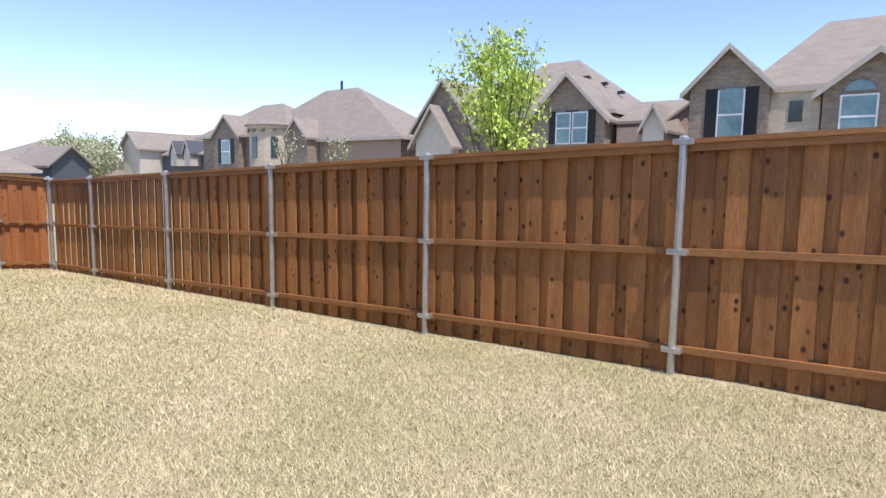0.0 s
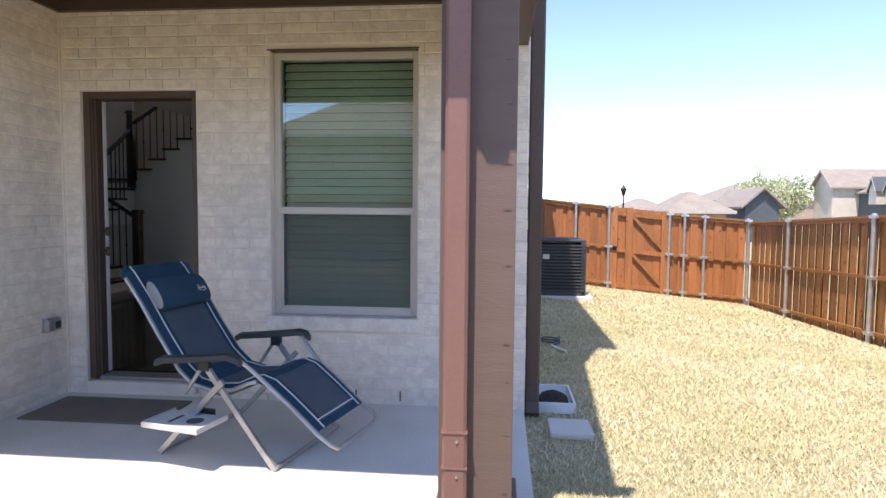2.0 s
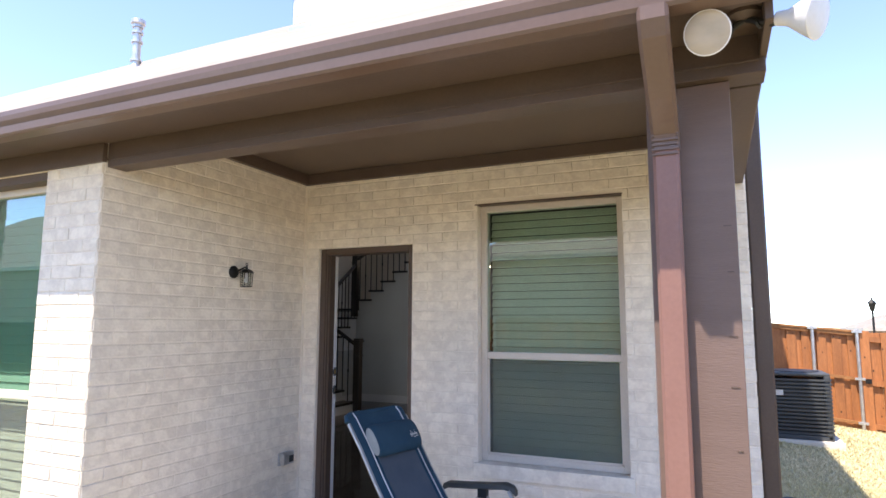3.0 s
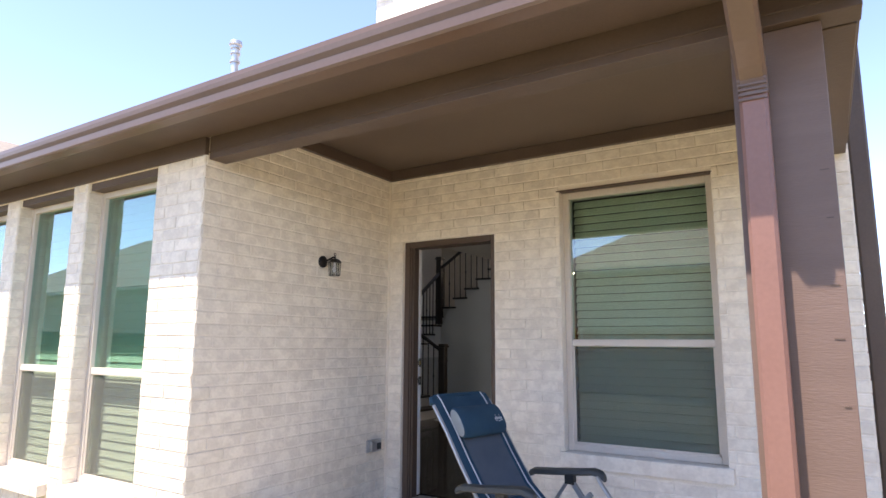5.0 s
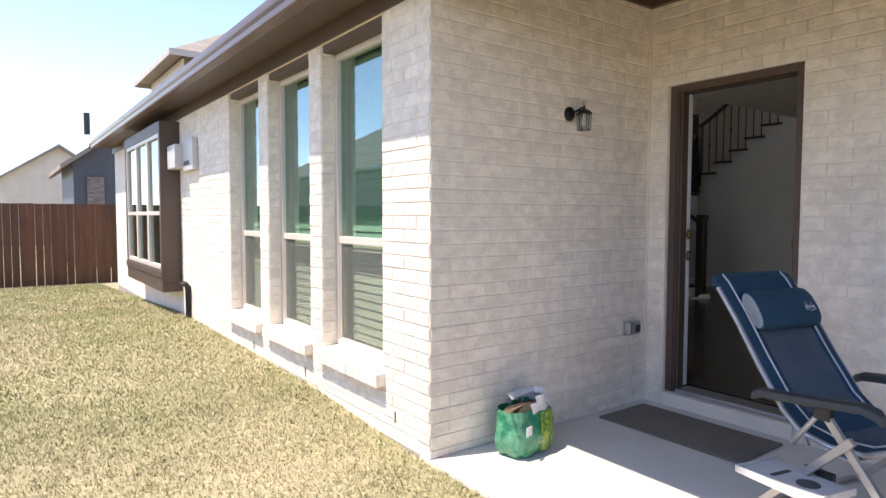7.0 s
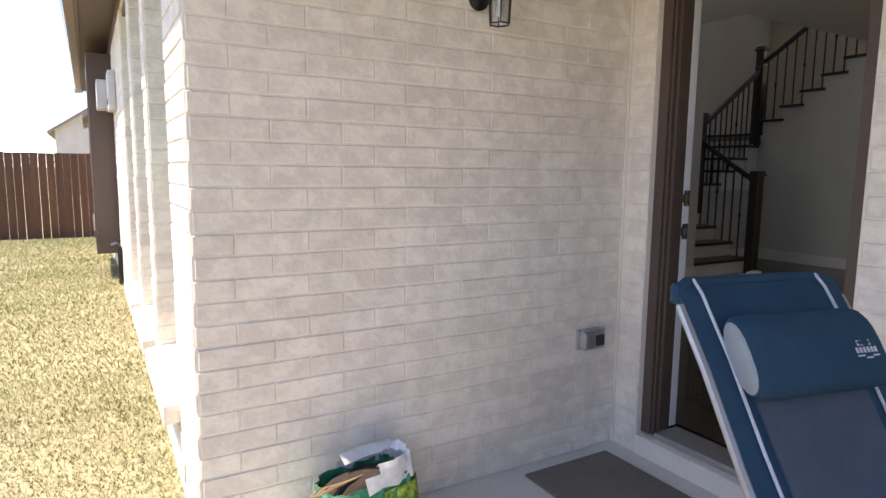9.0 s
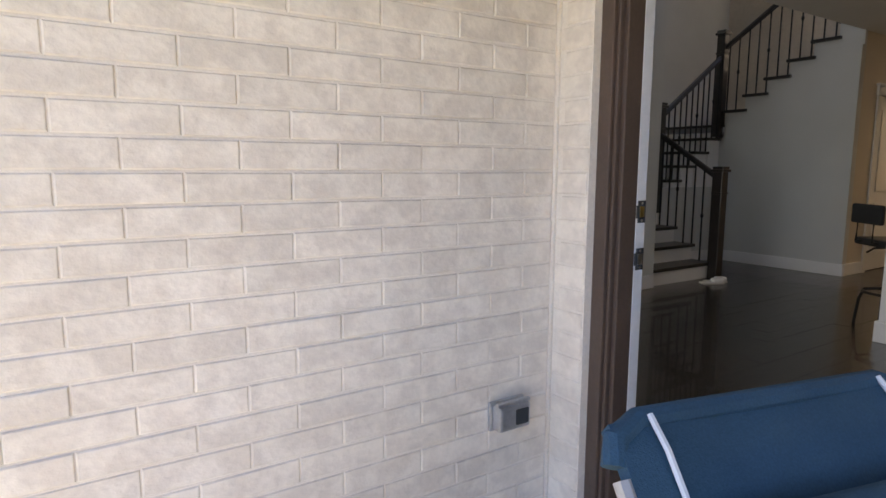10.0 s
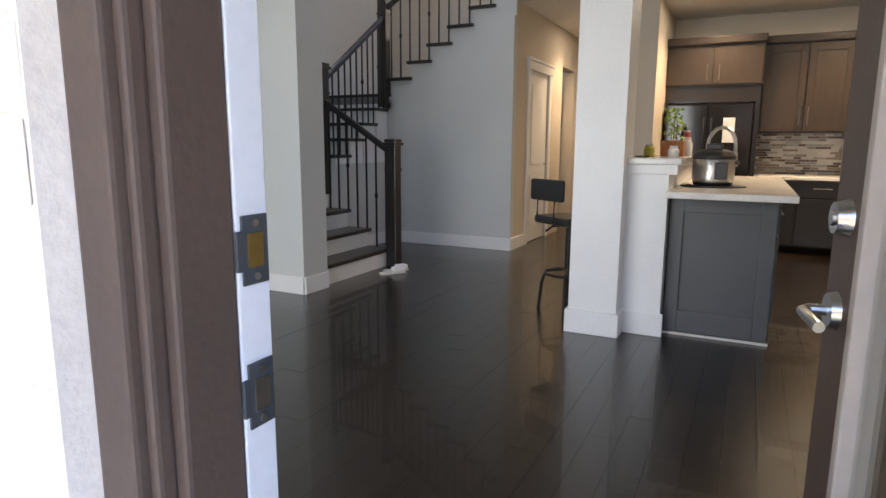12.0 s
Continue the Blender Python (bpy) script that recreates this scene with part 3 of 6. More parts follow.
part("shoe", rect_tube(bmesh.new(), [(-3.42, 1.06, 0.14), (-3.40, 1.06, 0.02), (-3.33, 1.06, -0.05)], 0.10, 0.08), BROWN, corner)


# ---- windows ----
def window(name, label, m, w, h, mid, slats, cover=0.91, screen=True, tilt=0.028, pane=None):
    """Single-hung window; local x across, z up, y towards the outside."""
    t = thing(name, label, "window", m, kind="structure")
    fw = 0.045
    fr = bb((-w / 2, -w / 2 + fw, -0.07, 0, 0, h), (w / 2 - fw, w / 2, -0.07, 0, 0, h), (-w / 2 + fw, w / 2 - fw, -0.07, 0, 0, fw), (-w / 2 + fw, w / 2 - fw, -0.07, 0, h - fw, h), bevel=0.004)
    part("frame", fr, VINYL, t, "almond vinyl frame")
    part("meeting_rail", bb((-w / 2 + fw, w / 2 - fw, -0.06, -0.008, mid - 0.025, mid + 0.025), bevel=0.004), VINYL, t)
    up = part("upper_pane", bb((-w / 2 + fw, w / 2 - fw, -0.034, -0.030, mid + 0.02, h - fw)), pane or PANE, t)
    lo = part("lower_pane", bb((-w / 2 + fw, w / 2 - fw, -0.048, -0.044, fw, mid - 0.02)), PANE_S, t)
    up.visible_shadow = lo.visible_shadow = False
    if screen:
        part("screen_frame", bb((-w / 2 + fw, -w / 2 + fw + 0.014, -0.026, -0.014, fw, mid - 0.03), (w / 2 - fw - 0.014, w / 2 - fw, -0.026, -0.014, fw, mid - 0.03), (-w / 2 + fw, w / 2 - fw, -0.026, -0.014, fw, fw + 0.014)), VINYL, t)
    if screen:
        part("insect_screen", bb((-w / 2 + fw + 0.014, w / 2 - fw - 0.014, -0.021, -0.0205, fw + 0.014, mid - 0.03)), MESHS, t).visible_shadow = False
    # dark sheet put in for the unlit room between the slats
    part("room_dark_sheet", bb((-w / 2 + 0.02, w / 2 - 0.02, -0.165, -0.16, 0.03, h - 0.03)), ARMREST_ROOM_DARK, t)
    pitch = (h - 2 * fw) / slats
    sl = mesh_of("blind_slat", poly(bmesh.new(), [(-w / 2 + 0.05, -0.100, 0), (w / 2 - 0.05, -0.100, 0), (w / 2 - 0.05, -0.100 - tilt, pitch * cover), (-w / 2 + 0.05, -0.100 - tilt, pitch * cover), (-w / 2 + 0.05, -0.103, -0.003), (w / 2 - 0.05, -0.103, -0.003), (w / 2 - 0.05, -0.103 - tilt, pitch * (cover - 0.01)), (-w / 2 + 0.05, -0.103 - tilt, pitch * (cover - 0.01))],
         [(0, 1, 2, 3), (4, 5, 6, 7), (0, 1, 5, 4), (2, 3, 7, 6)]), BLIND)
    for k in range(slats):
        ob = new("blind_slat", sl)
        ob.parent, ob.location = t, (0, 0, fw + k * pitch)
    return t


def facing_x(y, z, x):
    return pose(x, y, z, 0, 0, -90)


window("window_1", "almond single-hung window with lowered pale blinds", facing_x((WIN[0] + WIN[1]) / 2, 0.625, XD - 0.07), 1.055, 1.875, 0.755, 30)
solid("window_sill_1", bb((XD - 0.10, XD + 0.03, WIN[0] - 0.03, WIN[1] + 0.03, 0.522, 0.622), bevel=0.01), BRICK, "cream limewashed rowlock brick sill under the porch window", "sill", kind="structure")
solid("window_lintel_1", bb((XD - 0.06, XD + 0.006, WIN[0] - 0.02, WIN[1] + 0.02, 2.500, 2.509)), BROWN, "thin rusty steel lintel edge", "lintel", kind="structure")
for i, (a, b) in enumerate(TALL):
    window("window_%d" % (i + 2), "tall almond single-hung window with half-lowered blinds", facing_x((a + b) / 2, 0.397, XL - 0.105), b - a, 2.08, 0.765, 33, cover=1.0, tilt=0.010, pane=PANE_T)
    sill = thing("window_sill_%d" % (i + 2), "cream limewashed projecting brick sill under a tall window", "sill", kind="structure")
    n = 9
    for k in range(n):
        s = a - 0.028 + (b - a + 0.056) * k / n
        sb = bb((XL - 0.11, XL + 0.066, s + 0.002, s + (b - a + 0.056) / n - 0.002, 0.318, 0.40), bevel=0.006)
        for v in sb.verts:
            v.co.z -= max(0, v.co.x - XL + 0.11) * 0.12
        part("sill_brick", sb, BRICK, sill)
# bay
bay = thing("bay_window", "brown boxed bay window with three tall panes", "window", kind="structure")
BX = -1.15
part("casing", bb((BX, XL - 0.02, -10.35, -10.27, 0.5, 2.5), (BX, XL - 0.02, -7.93, -7.85, 0.5, 2.5), (BX, XL - 0.02, -10.27, -7.93, 0.5, 0.66), (BX, XL - 0.02, -10.27, -7.93, 2.36, 2.5), bevel=0.005), BROWN, bay)
part("skirt", bb((BX - 0.003, XL - 0.02, -10.35, -7.85, 0.38, 0.499), (BX + 0.012, BX - 0.02, -10.37, -7.83, 0.56, 0.64), bevel=0.004), BROWN, bay)
for k in range(3):
    y0 = -10.27 + k * 0.78
    fr = part("sash", bb((BX - 0.01, BX - 0.07, y0, y0 + 0.05, 0.66, 2.36), (BX - 0.01, BX - 0.07, y0 + 0.73, y0 + 0.78, 0.66, 2.36), (BX - 0.01, BX - 0.07, y0 + 0.05, y0 + 0.73, 0.66, 0.71), (BX - 0.01, BX - 0.07, y0 + 0.05, y0 + 0.73, 2.31, 2.36), (BX - 0.01, BX - 0.06, y0 + 0.05, y0 + 0.73, 1.34, 1.39), bevel=0.003), VINYL, bay)
    part("bay_pane", bb((BX - 0.04, BX - 0.044, y0 + 0.05, y0 + 0.73, 0.7, 2.32)), PANE_T, bay).visible_shadow = False
    part("bay_blind", bb((BX - 0.12, BX - 0.125, y0 + 0.02, y0 + 0.76, 0.7, 2.34)), SIDING, bay)

# ---- door frame and open leaf ----
FL = 0.13
JY = -2.171
solid("door_frame", bb((XD - 0.03, XD - 0.075, DOOR[0], JY - 0.028, 0.10, DOOR[3]), (XD - 0.042, XD - 0.062, JY - 0.028, JY - 0.014, 0.10, DOOR[3] - 0.03), (XD - 0.062, XD - 0.134, JY - 0.028, JY, 0.10, DOOR[3] - 0.04), (XD - 0.075, XD - 0.176, DOOR[0], JY - 0.028, 0.10, DOOR[3]),
    (XD - 0.03, XD - 0.176, DOOR[1] - 0.05, DOOR[1], 0.10, DOOR[3]), (XD - 0.03, XD - 0.176, JY - 0.028, DOOR[1] - 0.05, DOOR[3] - 0.05, DOOR[3]), bevel=0.005), BROWN, "dark brown painted door frame with brick mould", "door frame", kind="structure")
solid("door_jamb", bb((XD - 0.135, XD - 0.178, JY - 0.027, JY, 0.13, DOOR[3] - 0.051), (XD - 0.178, XD - 0.19, DOOR[0] - 0.06, JY - 0.012, 0.13, DOOR[3] + 0.04), (XD - 0.178, XD - 0.19, DOOR[1], DOOR[1] + 0.06, 0.13, DOOR[3] + 0.04), bevel=0.002), WHITE, "white painted inner door jamb", "jamb", kind="structure")
solid("door_sill", bb((XD + 0.012, XD - 0.18, DOOR[0] + 0.002, DOOR[1] - 0.002, 0.0, 0.092), bevel=0.006), MORTAR, "limewashed masonry door step", "sill", kind="structure")
solid("door_threshold", bb((XD - 0.03, XD - 0.185, JY, DOOR[1] - 0.051, 0.092, 0.122), bevel=0.008), SILVER, "worn aluminium door threshold", "threshold", kind="structure")
for z, c in ((1.207, "deadbolt"), (1.056, "latch")):
    sp = thing("strike_plate", "dark steel strike plate for the %s in the jamb" % c, "strike plate")
    y = JY
    part("plate", bb((XD - 0.140, XD - 0.175, y, y + 0.003, z - 0.035, z + 0.035), bevel=0.001), ACGREY, sp)
    part("lip", bb((XD - 0.132, XD - 0.140, y, y + 0.004, z - 0.02, z + 0.02), bevel=0.001), ACGREY, sp)
    part("bolt_hole", bb((XD - 0.147, XD - 0.167, y + 0.003, y + 0.0045, z - 0.017, z + 0.017)), BRASS if z > 1.1 else STEEL, sp)
    for s in (-0.027, 0.027):
        part("screw", cyl(bmesh.new(), (XD - 0.157, y + 0.003, z + s), (XD - 0.157, y + 0.005, z + s), 0.004), STEEL, sp)
leaf = thing("door_1", "dark brown glazed back door standing open inwards", "door", pose(XD - 0.185, DOOR[1] - 0.05, 0.14, 0, 0, 180 + 9.8), kind="structure")
# local x runs from the hinge into the room, +y is the outer face turned towards the opening
LW, LH = 0.80, 2.03
SW = 0.135
part("stiles", bb((0, SW, 0, 0.044, 0, LH), (LW - SW, LW, 0, 0.044, 0, LH), (SW, LW - SW, 0, 0.044, 0, 0.24), (SW, LW - SW, 0, 0.044, LH - 0.13, LH), bevel=0.003), BROWN, leaf)
part("glazing_bead", bb((SW, SW + 0.025, -0.006, 0.050, 0.24, LH - 0.13), (LW - SW - 0.025, LW - SW, -0.006, 0.050, 0.24, LH - 0.13), (SW + 0.025, LW - SW - 0.025, -0.006, 0.050, 0.24, 0.265), (SW + 0.025, LW - SW - 0.025, -0.006, 0.050, LH - 0.155, LH - 0.13), bevel=0.004), FASCIA, leaf, "taupe glazing bead")
part("door_pane", bb((SW + 0.025, LW - SW - 0.025, 0.018, 0.026, 0.265, LH - 0.155)), CLEAR, leaf).visible_shadow = False
hd = part("handle_rose", cyl(bmesh.new(), (LW - 0.06, 0.044, 0.895), (LW - 0.06, 0.058, 0.895), 0.033, 0.029, 24), STEEL, leaf, smooth=True)
part("lever", tube(bmesh.new(), [(LW - 0.06, 0.05, 0.895), (LW - 0.06, 0.085, 0.895), (LW - 0.075, 0.098, 0.895), (LW - 0.11, 0.10, 0.895), (LW - 0.165, 0.096, 0.891)], 0.0095, 10), STEEL, leaf, smooth=True)
part("deadbolt", cyl(bmesh.new(), (LW - 0.07, 0.044, 1.055), (LW - 0.07, 0.066, 1.055), 0.033, 0.026, 24), STEEL, leaf, smooth=True)
part("keyhole", cyl(bmesh.new(), (LW - 0.07, 0.066, 1.055), (LW - 0.07, 0.070, 1.055), 0.014, 0.012, 16), STEEL, leaf, smooth=True)

# ---- interior ----
solid("floor_base", bb((XD - 0.185, -12.6, -8.0, YH - 0.3, -0.2, FL - 0.012)), ESPR, "dark subfloor", "floor", kind="structure")
solid("ceiling_inside", bb((XD - 0.19, -12.6, -4.1, YH - 0.3, 2.83, 2.95), (XD - 0.19, -6.6, -8, -4.1, 2.83, 2.95)), CEILW, "white room ceiling", "ceiling", kind="structure")
solid("ceiling_stairwell", bb((-6.5, -12.6, -8.2, -4.1, 5.6, 5.7)), CEILW, "white stairwell ceiling", "ceiling", kind="structure")
solid("wall_inner_front", wall_with_holes("x", XD - 0.172, XD - 0.178, YR, 0.72, FL, 2.95, [(DOOR[0], DOOR[1], FL, DOOR[3]), WIN]), WALLP, "pale grey inside face of the door wall", "wall", kind="structure")
solid("wall_stair_back", bb((-6.6, -12.6, -7.9, -7.7, FL, 5.6)), WALLP, "pale grey stairwell wall", "wall", kind="structure")
solid("wall_stair_near", bb((-6.72, -7.02, -7.7, -4.82, FL, 5.6)), WALLP, "pale grey wall end beside the stairs", "wall", kind="structure")
solid("wall_living_left", bb((XD, -6.72, -8.2, -8.0, FL, 2.95), (XL - 0.27, XL - 0.28, -8, YR - 0.3, FL, 2.95)), WALLP, "pale grey living room walls", "wall", kind="structure")
solid("wall_hall", wall_with_holes("y", -4.10, -4.25, -12.6, -9.42, FL, 2.95, [(-10.68, -9.95, FL, 2.17), (-11.9, -11.3, FL, 2.35)]), WALLW, "warm beige hallway wall with a white door", "wall", kind="structure")
solid("wall_kitchen_back", bb((-11.3, -11.45, -2.72, 0.55, FL, 2.83)), WALLW, "beige kitchen back wall", "wall", kind="structure")
solid("wall_kitchen_right", bb((-10.55, -11.3, -0.80, -0.6, FL, 2.83), (-11.3, -3.7, 0.55, 0.7, FL, 2.83)), WALLW, "beige kitchen side wall", "wall", kind="structure")
solid("wall_fridge_side", bb((-9.9, -11.3, -2.95, -2.70, FL, 2.83)), WALLW, "beige wall end beside the refrigerator", "wall", kind="structure")
solid("wall_hall_end", bb((-12.58, -12.5, -4.1, -2.95, FL, 2.95)), WALLW, "beige wall at the hallway end", "wall", kind="structure")
solid("understair_wall", poly(bmesh.new(), [(-9.4, -5.66, FL), (-9.4, -4.1, FL), (-9.4, -4.1, 2.95), (-9.4, -5.66, 1.80), (-9.5, -5.66, FL), (-9.5, -4.1, FL), (-9.5, -4.1, 2.95), (-9.5, -5.66, 1.80)],
     [(0, 1, 2, 3), (4, 5, 6, 7), (0, 1, 5, 4), (1, 2, 6, 5), (2, 3, 7, 6), (3, 0, 4, 7)]), WALLP, "pale grey wall under the upper flight", "wall", kind="structure")
solid("understair_wall_back", bb((-8.04, -9.4, -5.75, -5.66, FL, 1.1), (-9.4, -9.5, -5.75, -5.66, FL, 1.8)), WALLP, "pale grey wall under the middle flight", "wall", kind="structure")


def skirting(name, boxes):
    solid(name, bb(*boxes, bevel=0.006), WHITE, "white painted baseboard", "baseboard", kind="structure")


skirting("baseboard", [(-9.4, -9.383, -5.64, -4.085, FL, FL + 0.14), (-9.42, -9.95 + 0.09, -4.1, -4.083, FL, FL + 0.14), (-8.06, -9.38, -5.66, -5.643, FL, FL + 0.14)])
skirting("baseboard", [(-6.72, -6.703, -7.7, -4.82, FL, FL + 0.14), (-6.72, -7.02, -4.82, -4.803, FL, FL + 0.14)])
skirting("baseboard", [(-10.55, -10.533, -0.80, -0.6, FL, FL + 0.14), (-10.55, -10.7, -0.817, -0.80, FL, FL + 0.14)])
solid("kitchen_column", bb((-6.75, -7.05, -2.71, -2.41, FL, 2.95)), WHITE, "white square column at the kitchen bar", "column", kind="structure")
skirting("baseboard", [(-6.73, -7.07, -2.73, -2.39, FL, FL + 0.15)])
solid("kitchen_half_wall", bb((-6.90, -9.0, -2.41, -2.17, FL, 1.20)), WHITE, "white half wall carrying the bar", "wall", kind="structure")
skirting("baseboard", [(-6.883, -6.90, -2.39, -2.15, FL, FL + 0.15)])
solid("bar_top", bb((-6.86, -9.05, -2.43, -2.10, 1.20, 1.238), bevel=0.008), QUARTZ, "white bar top on the half wall", "counter", kind="structure")
solid("bar_moulding", bb((-6.88, -6.90, -2.42, -2.12, 1.14, 1.20), (-6.90, -9.0, -2.17, -2.14, 1.14, 1.20), bevel=0.006), WHITE, "white moulding under the bar top", "trim", kind="structure")

# floor boards laid along the room
fl = thing("floor", "dark espresso-stained hardwood floor with a soft sheen", "floor", kind="structure")
rb = random.Random(11)
count, jb = 0, bmesh.new()
plank = {}
rows = [(-4.5 + 0.125 * k) for k in range(41)] + [(-8.0 + 0.125 * k) for k in range(28)]
for yy in rows:
    x = XD - 0.19 - rb.uniform(0, 0.9)
    x1 = XD - 0.19
    while x1 > -12.6:
        ln = rb.choice((0.7, 0.95, 1.2, 1.45))
        x0 = max(x1 - ln, -12.6)
        if count < 300 and yy > -4.51 and -9.6 < x1 and yy < -0.6:
            key = round(x1 - x0, 2)
            if key not in plank:
                plank[key] = mesh_of("plank", bb((-key / 2 + 0.0006, key / 2 - 0.0006, -0.0620, 0.0620, -0.01, 0), bevel=0.0), WOODF)
            ob = new("plank", plank[key])
            ob.parent, ob.location = fl, ((x0 + x1) / 2, yy + 0.0625, FL + rb.uniform(-0.0006, 0.0004))
            count += 1
        else:
            bx(jb, x0 + 0.0006, x1 - 0.0006, yy + 0.0006, yy + 0.1244, FL - 0.01, FL)
        x1 = x0
WOODF_J = mat("dark_floorboard_far", (0.022, 0.0145, 0.0105), (0.010, 0.007, 0.0055), 0.24, 3.0, 30, 0.35, 0.12, 40, stretch=(0.7, 7, 1), rand=0.25, coat=0.25, island=True)
tagged(part("floorboards", jb, WOODF_J, fl), kind="stuff")

# ---- staircase ----
stair = thing("staircase", "dark wood and white staircase with iron balusters, turning twice", "staircase")
R = 0.178
z = FL


def tread(x0, x1, y0, y1, zt):
    part("tread", bb((x0, x1, y0, y1, zt - 0.035, zt), bevel=0.008), ESPR, stair)


for k in range(3):
    y0 = -4.87 - 0.24 * k
    zt = FL + R * (k + 1)
    part("riser", bb((-7.02, -8.06, y0, y0 - 0.02, zt - R, zt - 0.035)), WHITE, stair)
    tread(-7.02, -8.09, y0 + 0.03, y0 - 0.26, zt)
    part("carcass", bb((-7.03, -8.04, y0 - 0.02, y0 - 0.27, FL, zt - 0.036)), WHITE, stair)
zt = FL + R * 4
part("riser", bb((-7.02, -8.06, -5.59, -5.61, zt - R, zt - 0.035)), WHITE, stair)
tread(-7.02, -8.09, -5.56, -7.7, zt)
for k in range(5):
    x0 = -8.06 - 0.27 * k
    zt = FL + R * (5 + k)
    part("riser", bb((x0, x0 - 0.02, -5.72, -7.7, zt - R, zt - 0.035)), WHITE, stair)
    tread(x0 + 0.03, x0 - 0.30, -5.68, -7.7, zt)
    part("stringer", bb((x0 - 0.02, x0 - 0.27, -5.70, -5.75, 1.0, zt - 0.036)), WHITE, stair)
zt = FL + R * 10
tread(-9.37, -10.5, -5.66, -7.7, zt)
part("stringer", bb((-9.40, -9.42, -5.78, -5.64, zt - R, zt - 0.036)), WHITE, stair)
for k in range(8):
    y0 = -5.64 + 0.26 * k
    zt = FL + R * (11 + k)
    part("riser", bb((-9.42, -10.5, y0, y0 + 0.02, zt - R, zt - 0.035)), WHITE, stair)
    tread(-9.36, -10.5, y0 - 0.03, y0 + 0.29, zt)
    part("stringer", bb((-9.402, -9.44, y0, y0 + 0.26, zt - 0.30, zt - 0.036)), WALLP, stair)
# newels
for nx, ny, z0, z1 in ((-8.05, -4.80, FL, 1.36), (-8.04, -5.62, 0.84, 2.10), (-9.38, -5.72, 1.75, 3.1)):
    nw = part("newel", bb((nx - 0.055, nx + 0.055, ny - 0.055, ny + 0.055, z0, z1 - 0.05), bevel=0.006), ESPR, stair)
    part("newel_cap", bb((nx - 0.075, nx + 0.075, ny - 0.075, ny + 0.075, z1 - 0.06, z1 - 0.03), (nx - 0.062, nx + 0.062, ny - 0.062, ny + 0.062, z1 - 0.03, z1), bevel=0.008), ESPR, nw)
    part("newel_collar", bb((nx - 0.062, nx + 0.062, ny - 0.062, ny + 0.062, z1 - 0.30, z1 - 0.275), bevel=0.004), ESPR, nw)


def rail(a, b):
    part("handrail", sweep(bmesh.new(), [(-0.032, -0.03), (0.032, -0.03), (0.035, 0.01), (0.02, 0.032), (-0.02, 0.032), (-0.035, 0.01)], a, b), ESPR, stair)


rail((-8.05, -4.80, 1.22), (-8.04, -5.62, 1.75))
rail((-8.04, -5.62, 1.92), (-9.38, -5.72, 2.78))
rail((-9.38, -5.72, 2.85), (-9.38, -3.6, 4.25))


def baluster(x, y, z0, z1, knuckle):
    b = part("baluster", bb((x - 0.007, x + 0.007, y - 0.007, y + 0.007, z0, z1)), IRON, stair)
    if knuckle:
        bm = bmesh.new()
        bmesh.ops.create_icosphere(bm, subdivisions=2, radius=0.022, matrix=Matrix.Translation((x, y, (z0 + z1) / 2)) @ Matrix.Diagonal((0.8, 0.8, 1.5, 1)))
        part("knuckle", bm, IRON, b)


for k in range(7):
    f = (k + 0.7) / 7.4
    y = -4.80 - 0.82 * f
    baluster(-8.04, y, FL + R * (1 + min(2, int((-4.87 + 0.03 - y) / 0.24))) if y < -4.84 else FL + R, 1.20 + 0.53 * f, k % 3 == 1)
for k in range(12):
    f = (k + 0.6) / 12
    x = -8.04 - 1.33 * f
    baluster(x, -5.70, FL + R * (5 + min(4, int(1.33 * f / 0.27))), 1.90 + 0.86 * f, k % 3 == 1)
for k in range(16):
    y = -5.62 + 0.125 * k
    baluster(-9.385, y, FL + R * (11 + int((y + 5.64) / 0.26)), 2.87 + (y + 5.72) * 0.66, k % 3 == 1)

# hall door and arch
hd = thing("door_2", "white two-panel arched interior door, closed", "door", kind="structure")
part("casing", bb((-9.86, -9.95, -4.10, -4.08, FL, 2.17), (-10.68, -10.77, -4.10, -4.08, FL, 2.17), (-9.84, -10.79, -4.10, -4.07, 2.17, 2.27), (-9.82, -10.81, -4.10, -4.055, 2.27, 2.30), bevel=0.005), WHITE, hd)
part("door_leaf", bb((-9.95, -10.68, -4.15, -4.115, FL + 0.01, 2.17)), WHITE, hd)
for z0, z1 in ((0.33, 0.95), (1.08, 2.02)):
    part("door_panel", bb((-10.07, -10.56, -4.115, -4.103, z0, z1), bevel=0.005), WHITE, hd)
part("door_lever", tube(bmesh.new(), [(-10.62, -4.115, 1.08), (-10.62, -4.06, 1.08), (-10.52, -4.055, 1.08)], 0.009), STEEL, hd, smooth=True)

# bar stool
stool = thing("bar_stool", "black swivel bar stool with a low back and footring", "stool", pose(-7.26, -2.86, FL, 0, 0, 236))
part("seat", bb((-0.18, 0.18, -0.18, 0.18, 0.63, 0.69), bevel=0.025), BLACKP, stool)
part("backrest", bb((-0.17, 0.17, 0.19, 0.225, 0.80, 0.95), bevel=0.018), BLACKP, stool)
for s in (-0.09, 0.09):
    part("back_strut", tube(bmesh.new(), [(s, 0.13, 0.645), (s, 0.22, 0.67), (s, 0.215, 0.85)], 0.009), IRON, stool)
part("stem", cyl(bmesh.new(), (0, 0, 0.28), (0, 0, 0.64), 0.022), IRON, stool)
part("adjuster", tube(bmesh.new(), [(0, 0, 0.62), (0.12, 0.05, 0.60), (0.17, 0.07, 0.56)], 0.008), IRON, stool)
ring = [(0.16 * math.cos(a * math.pi / 9), 0.16 * math.sin(a * math.pi / 9), 0.27) for a in range(19)]
part("footring", tube(bmesh.new(), ring, 0.011), IRON, stool)
